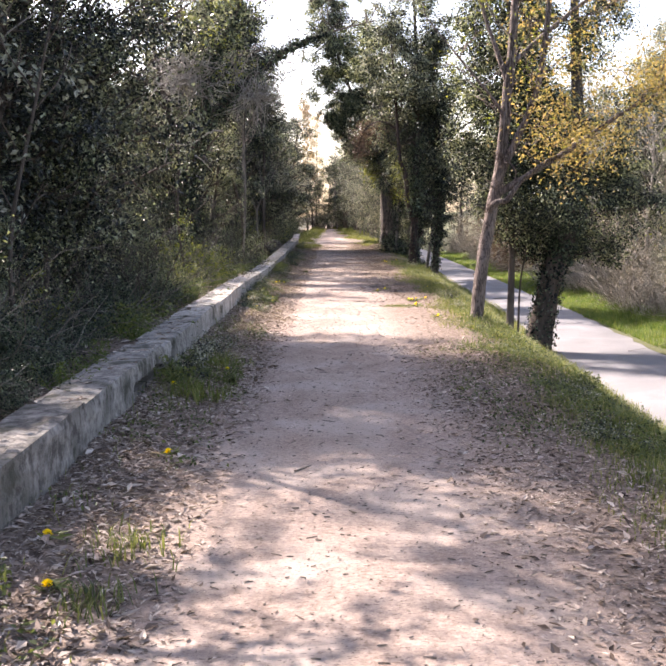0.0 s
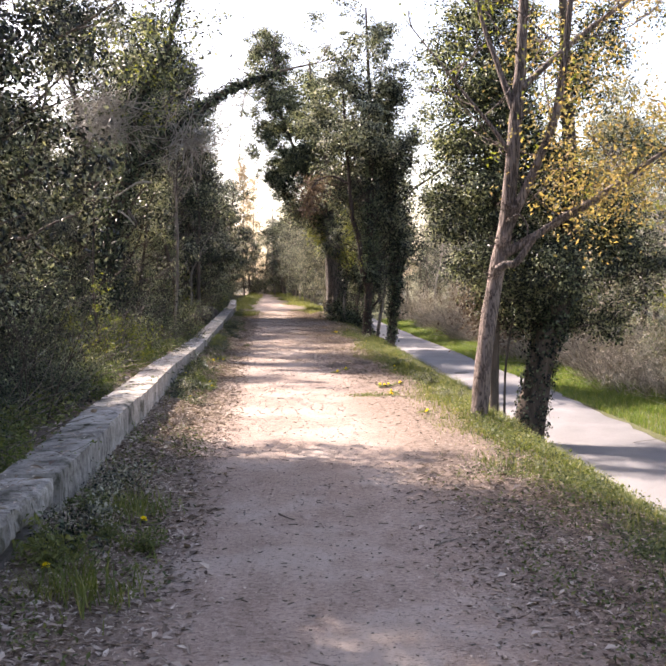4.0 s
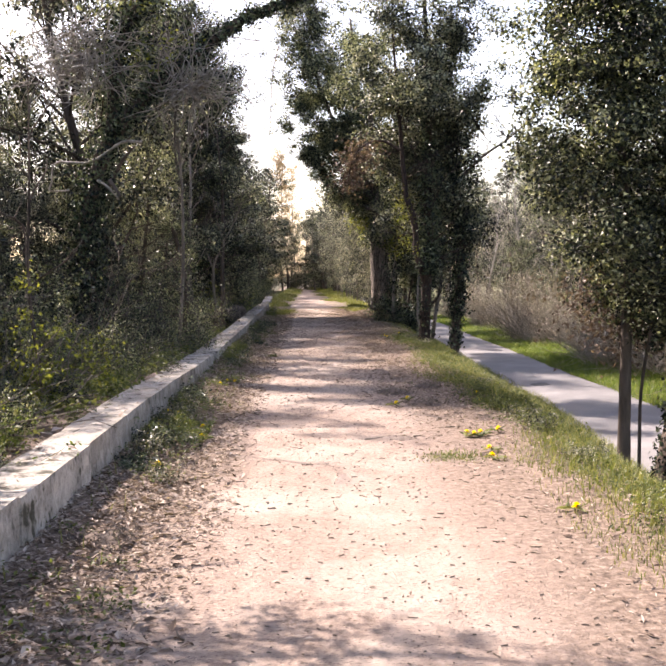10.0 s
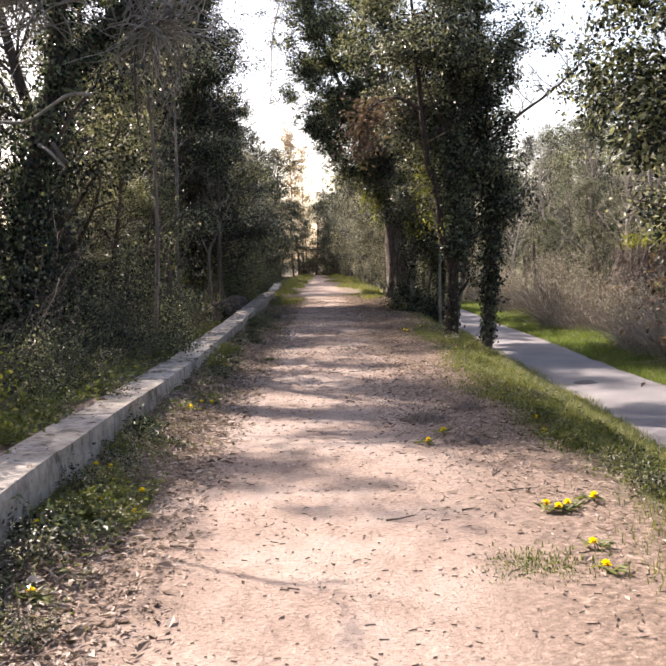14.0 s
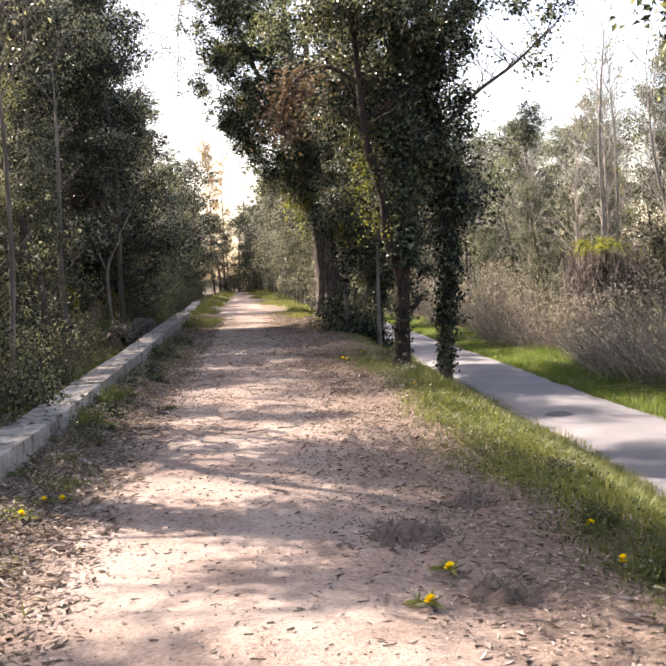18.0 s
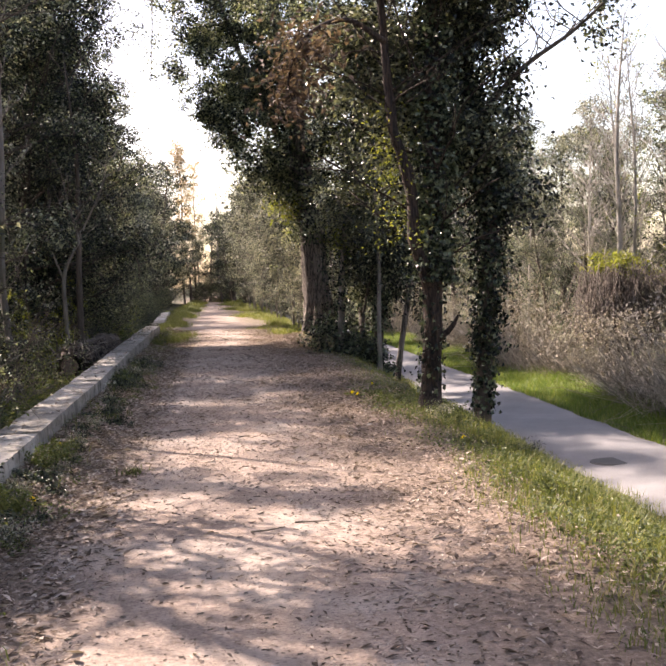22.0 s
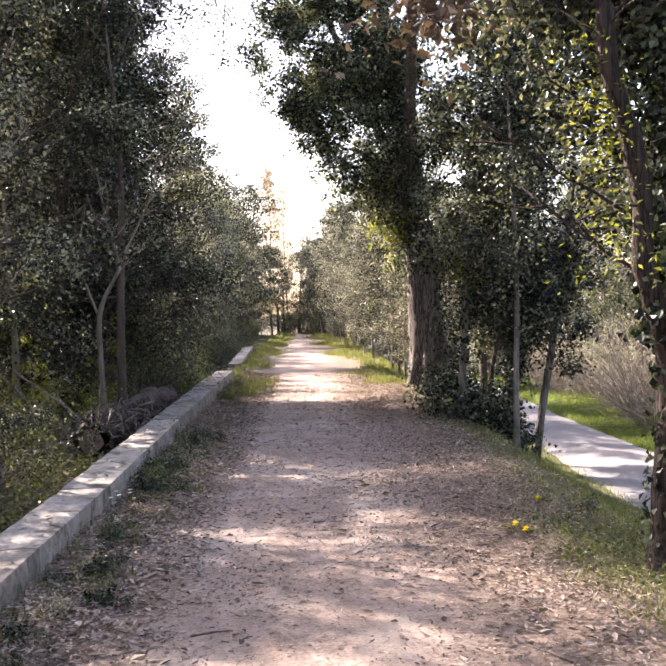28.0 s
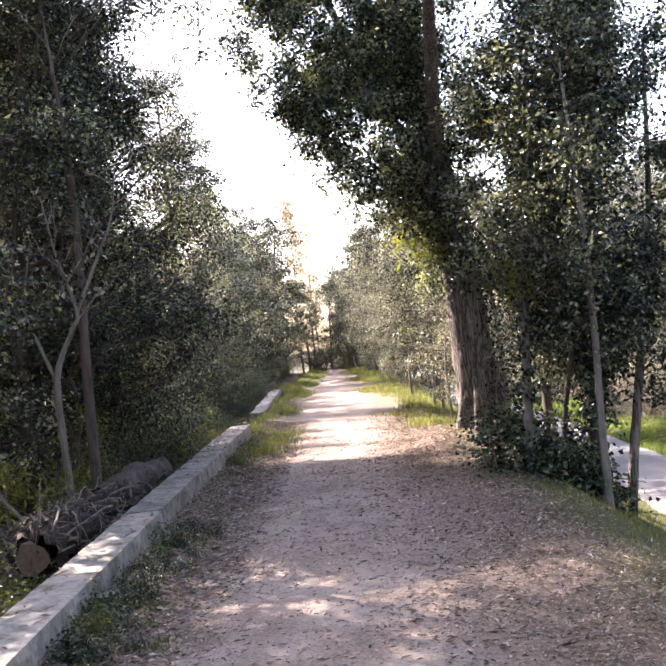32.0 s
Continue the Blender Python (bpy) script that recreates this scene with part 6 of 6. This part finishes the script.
def vine_tangles():
    """Bare pale climbers on the leaning tree."""
    rng = np.random.default_rng(61)
    for c, r, n, mat, label in (((-2.95, 22.15, 4.35), (0.7, 0.35, 0.55), 190, M_BARK_SILVER, "tangle of bare pale vines wrapped round the leaning tree"), ((-1.35, 22.3, 3.95), (0.6, 0.3, 0.28), 120, M_BARK_SILVER, "hanging knot of bare grey twigs under the leaning limb")):
        e = thing("vine_tangle", *c, label, "vines", "bare vine tangles")
        tubes = []
        for k in range(n):
            p = unit(rng.normal(size=3)) * rng.uniform(0.1, 1.0) * np.array(r)
            w = rng.normal(size=3) * np.array((1.0, 0.6, 0.6)) + np.array((0.3, 0, 0.1))
            li = curly(rng, p, w, rng.uniform(0.4, 1.1), 12, 0.55, -0.03)
            tubes.append(tube_arrays(li, np.linspace(rng.uniform(0.006, 0.013), 0.003, 12), 4))
        v, t = joined(tubes)
        tagged(link_mesh("twig_mass", v, t, mat, e, smooth=True), kind="stuff")
    e = thing("dead_branch", -2.5, 22.2, 3.2, "crooked dead branch jutting from the ivy", "branch", "dead branches")
    o = np.array((-2.5, 22.2, 3.2))
    for pts, r in (([(-2.08, 22.3, 3.23), (-2.34, 22.2, 3.22), (-2.76, 22.1, 2.95), (-3.22, 22.1, 2.96), (-3.28, 22.1, 2.7), (-3.32, 22.1, 2.58), (-3.05, 22.1, 2.58)], 0.02), ([(-2.7, 22.3, 2.72), (-2.54, 22.1, 2.62), (-2.38, 22.05, 2.44)], 0.024)):
        ln = smooth_line(pts, 18)
        v, t = tube_arrays(ln, np.linspace(r, r * 0.5, 18), 6, rng, 0.08)
        link_mesh("bough", v - o, t, M_BARK_SILVER, e, smooth=True)
    e = thing("hanging_vine", -0.75, 37.7, 7.1, "thin vine dangling from the old tree's crown", "vine", "hanging vines")
    o = np.array((-0.75, 37.7, 7.1))
    ln = smooth_line([(-0.5, 38.0, 8.0), (-0.71, 37.7, 7.1), (-0.78, 37.7, 6.2), (-0.86, 37.7, 5.35)], 16)
    v, t = tube_arrays(ln, np.linspace(0.02, 0.006, 16), 5, rng, 0.1)
    link_mesh("strand", v - o, t, M_TWIG, e, smooth=True)
    v, t = leafed(rng, ln[6:], 260, 0.06, 0.07, 0.035, per=12, tight=0.06)
    tagged(link_mesh("foliage", v - o, t, M_LEAF, e), kind="stuff")


def weed_kinds():
    kinds = []
    for s, (mat, tall, leaf, label) in enumerate(((M_WEED, 0.2, 0.036, "leafy green weed clump at the wall's foot"), (M_IVY, 0.16, 0.045, "low dark ivy clump creeping along the wall"), (M_LEAF_GREY, 0.24, 0.03, "grey-green herb clump with upright stems"), (M_WEED_LIGHT, 0.42, 0.036, "fresh upright green weeds behind the low wall"))):
        rng = np.random.default_rng(300 + s)
        tubes, car = [], []
        for k in range(22):
            a, lean = rng.uniform(0, 6.28), rng.uniform(0.1, 0.9)
            li = limb_line(rng, (rng.normal(0, 0.07), rng.normal(0, 0.09), -0.02), (math.cos(a) * lean, math.sin(a) * lean, 1.0), tall * rng.uniform(0.5, 1.3), 5, 0.15, -0.05)
            tubes.append(tube_arrays(li, np.linspace(0.003, 0.0015, 5), 3))
            car += list(li[1:])
        e = thing("weed_clump", 0, 0, 0, label, "weeds", "weed clumps along the wall")
        v, t = joined(tubes)
        tagged(link_mesh("stalk_mass", v, t, M_WEED, e), kind="stuff")
        v, t = leafed(rng, np.array(car), 620, 0.02, leaf, leaf * 0.5, per=8, tight=0.022)
        tagged(link_mesh("foliage", v, t, mat, e), kind="stuff")
        kinds.append(e)
    return kinds


def plant_weeds():
    rng = np.random.default_rng(62)
    kinds, used = weed_kinds(), set()

    def put(k, x, y, s):
        m = pose(x, y, float(ground_z(x, y)), 0, 0, rng.uniform(0, 360)) @ Matrix.Diagonal((s, s, s * rng.uniform(0.8, 1.15), 1))
        if k in used:
            copy_thing(kinds[k], pose(0, 0, 0)).matrix_basis = m
        else:
            used.add(k)
            kinds[k].matrix_basis = m

    y = 2.5
    while y < 41:
        if math.sin(y * 0.83) + 0.5 * math.sin(y * 2.1 + 1) > 0.15:
            put(int(rng.choice([0, 1, 2], p=[0.5, 0.25, 0.25])), -1.12 + abs(rng.normal(0, 0.08)), y, rng.uniform(0.5, 1.0))
            if rng.uniform() < 0.35:
                put(int(rng.choice([0, 2])), -0.85 + rng.normal(0, 0.1), y + rng.normal(0, 0.2), rng.uniform(0.4, 0.75))
        y += rng.uniform(0.22, 0.5)
    y = 22.5
    while y < 34:
        put(int(rng.choice([1, 2])), -1.1 + abs(rng.normal(0, 0.13)), y, rng.uniform(0.3, 0.6))
        y += rng.uniform(0.15, 0.45)
    y = 7.0
    while y < 19:
        put(3, -1.85 + rng.normal(0, 0.15), y, rng.uniform(0.4, 0.8))
        y += rng.uniform(0.5, 1.8)
    y = 35.2
    while y < 40:
        put(int(rng.choice([0, 3])), -2.3 + rng.normal(0, 0.3), y, rng.uniform(0.9, 1.6))
        y += rng.uniform(0.3, 0.7)
    for k in range(34):
        put(int(rng.choice([0, 2])), rng.uniform(1.9, 2.7), rng.uniform(6, 30), rng.uniform(0.35, 0.7))
    # white flowers at the wall's foot
    first = None
    for x, y in ((-1.12, 29.24), (-1.08, 29.12), (-1.05, 29.4), (-1.1, 28.95), (-1.02, 29.3)):
        z = float(ground_z(x, y))
        if first:
            copy_thing(first, pose(x, y, z, 0, 0, rng.uniform(0, 360)))
            continue
        first = thing("wild_flower", x, y, z, "small white wild flower among wall-foot weeds", "flower", "white flowers by the wall")
        top = np.array((0.01, 0.0, 0.17))
        v, t = tube_arrays(smooth_line([(0, 0, 0), (0.012, 0.004, 0.09), top], 6), np.linspace(0.0025, 0.0018, 6), 4)
        link_mesh("stem", v, t, M_WEED, first)
        a = np.linspace(0, 2 * np.pi, 9, endpoint=False)
        d, s = np.stack([np.cos(a), np.sin(a), 0.2 + 0 * a], -1), np.stack([-np.sin(a), np.cos(a), 0 * a], -1)
        v = np.stack([top + 0 * d, top + d * 0.012 + s * 0.005, top + d * 0.02, top + d * 0.012 - s * 0.005], 1).reshape(-1, 3)
        k = np.arange(9)[:, None, None] * 4
        link_mesh("flower_head", v, (k + np.array([[0, 1, 2], [0, 2, 3]])).reshape(-1, 3), M_WHITE_PETAL, first, "white petals")


def bare_shrubs():
    """Thin leafless shrubs in front of the wood's dark edge."""
    kinds = []
    for s in range(4):
        rng = np.random.default_rng(320 + s)
        tubes = []
        for k in range(7):
            a = rng.uniform(0, 6.28)
            li = curly(rng, (rng.normal(0, 0.08), rng.normal(0, 0.08), -0.05), (math.cos(a) * 0.4, math.sin(a) * 0.4, 1.0), rng.uniform(0.8, 2.0), 12, 0.26, 0.02)
            r0 = rng.uniform(0.004, 0.009)
            tubes.append(tube_arrays(li, np.linspace(r0, 0.003, 12), 5))
            for j in range(9):
                i = int(rng.integers(3, 12))
                tw = curly(rng, li[i], unit(li[min(i + 1, 11)] - li[i - 1]) + rng.normal(0, 0.6, 3), rng.uniform(0.2, 0.7), 7, 0.3, 0.0)
                tubes.append(tube_arrays(tw, np.linspace(0.0035, 0.0015, 7), 4))
        e = thing("bare_shrub", 0, 0, 0, "leafless shrub with thin crooked brown stems", "shrub", "bare shrubs at the wood's edge")
        v, t = joined(tubes)
        tagged(link_mesh("stem_mass", v, t, M_BARK if s % 2 else M_TWIG, e, smooth=True), kind="stuff")
        kinds.append(e)
    rng, used = np.random.default_rng(63), set()
    y = 3.5
    while y < 41:
        k, x, s = int(rng.integers(0, 4)), -2.45 + rng.normal(0, 0.2), rng.uniform(0.45, 0.95)
        if not 31.5 < y < 34.5:
            m = pose(x, y, float(ground_z(x, y)), 0, 0, rng.uniform(0, 360)) @ Matrix.Diagonal((s, s, s, 1))
            if k in used:
                copy_thing(kinds[k], pose(0, 0, 0)).matrix_basis = m
            else:
                used.add(k)
                kinds[k].matrix_basis = m
        y += rng.uniform(1.0, 2.2)


def log_scraps():
    """Leaning dead boughs and drooping roots by the fallen log."""
    rng = np.random.default_rng(64)
    for a, b, r in (((-2.05, 33.3, 0.12), (-3.0, 33.9, 1.25), 0.022), ((-2.2, 33.2, 0.1), (-3.3, 33.6, 1.1), 0.03), ((-2.5, 33.5, 0.1), (-3.2, 33.3, 0.75), 0.015), ((-2.1, 32.6, 0.15), (-3.1, 33.0, 0.3), 0.018), ((-2.3, 31.6, 0.05), (-2.9, 32.4, 0.8), 0.014)):
        e = thing("dead_branch", *a, "dead grey branch leaning beside the fallen log", "branch", "dead branches")
        d = np.array(b) - np.array(a)
        li = limb_line(rng, (0, 0, -0.05), d, float(np.linalg.norm(d)), 9, 0.1)
        tubes = [tube_arrays(li, np.linspace(r, r * 0.45, 9), 6, rng, 0.08)]
        for k in range(5):
            tubes.append(tube_arrays(curly(rng, li[int(rng.integers(3, 8))], d + rng.normal(0, 0.7, 3), rng.uniform(0.2, 0.5), 6, 0.2), np.linspace(0.006, 0.002, 6), 4))
        v, t = joined(tubes)
        link_mesh("bough", v, t, (M_BARK, M_TWIG)[int(rng.integers(0, 2))], e, smooth=True)
    tubes = []
    for k in range(90):
        f = rng.uniform(0.12, 1)
        p = np.array((-2.0 + 0.18 * f + rng.normal(0.02, 0.09), 32.5 + 4.2 * f, 0.36 + rng.normal(0, 0.04)))
        li = curly(rng, p, (rng.normal(0.15, 0.5), rng.normal(0, 0.6), 0.15), rng.uniform(0.25, 0.65), 10, 0.4, -0.22)
        tubes.append(tube_arrays(li, np.linspace(rng.uniform(0.005, 0.012), 0.003, 10), 4))
    v, t = joined(tubes)
    tagged(link_mesh("root_tangle", v, t, M_BARK_BROWN, smooth=True), "dry roots and vines drooping over the logs", "roots", kind="stuff")


def dry_mounds():
    """Scuffed mounds of dark soil with dry stalks."""
    rng = np.random.default_rng(65)
    for x, y, r in ((1.08, 19.3, 0.2), (1.32, 18.4, 0.16), (1.5, 19.9, 0.14), (-0.92, 13.3, 0.2)):
        e = thing("dry_mound", x, y, float(ground_z(x, y)), "low mound of dark soil with dry stalks", "mound", "scuffed mounds on the path")
        n = 12
        gx, gy = np.meshgrid(np.linspace(-1.6, 1.6, n) * r, np.linspace(-1.6, 1.6, n) * r, indexing="ij")
        gz = 0.05 * np.exp(-(gx**2 + gy**2) / r**2 * 1.5) * (1 + rng.normal(0, 0.35, gx.shape)) - 0.012
        gz = gz + ground_z(x + gx, y + gy) - ground_z(x, y)
        i, j = np.meshgrid(np.arange(n - 1), np.arange(n - 1), indexing="ij")
        k = i * n + j
        link_mesh("soil", np.stack([gx, gy, gz], -1).reshape(-1, 3), None, M_SOIL, e, smooth=True, quads=np.stack([k, k + n, k + n + 1, k + 1], -1).reshape(-1, 4))
        tubes = []
        for q in range(120):
            a = rng.uniform(0, 6.28)
            p = np.array((rng.normal(0, r * 0.55), rng.normal(0, r * 0.55), 0.01))
            li = limb_line(rng, p, (math.cos(a), math.sin(a), rng.uniform(0.1, 0.9)), rng.uniform(0.03, 0.11), 4, 0.3)
            tubes.append(tube_arrays(li, np.linspace(0.003, 0.0012, 4), 3))
        v, t = joined(tubes)
        tagged(link_mesh("stalk_mass", v, t, M_TWIG if q % 2 else M_BARK, e), kind="stuff")


def manhole():
    e = thing("manhole_cover", 5.19, 29.83, -1.213, "round dark iron cover set in the lane", "cover")
    bm = bmesh.new()
    bmesh.ops.create_cone(bm, cap_ends=True, segments=28, radius1=0.3, radius2=0.29, depth=0.016)
    part("frame_ring", bm, M_IRON, e)
    bm = bmesh.new()
    bmesh.ops.create_cone(bm, cap_ends=True, segments=28, radius1=0.25, radius2=0.245, depth=0.016)
    bmesh.ops.translate(bm, vec=(0, 0, 0.008), verts=bm.verts)
    part("lid", bm, M_IRON, e)


M_WEED_LIGHT = leaf_material("fresh_weed_leaf", ((0.2, (0.035, 0.06, 0.016)), (0.5, (0.08, 0.118, 0.03)), (0.85, (0.17, 0.20, 0.06))), 0.5, 0.4, 0.3)
M_WHITE_PETAL = leaf_material("white_petal", ((0.1, (0.68, 0.68, 0.64)), (0.9, (0.82, 0.82, 0.78))), 0.6, 0.2, 0.2)
M_SOIL = plain_material("dark_soil", (0.10, 0.074, 0.06), 0.95)
M_IRON = plain_material("cast_iron", (0.05, 0.048, 0.046), 0.75, 0.1)
vine_tangles()
plant_weeds()
bare_shrubs()
log_scraps()
dry_mounds()
manhole()
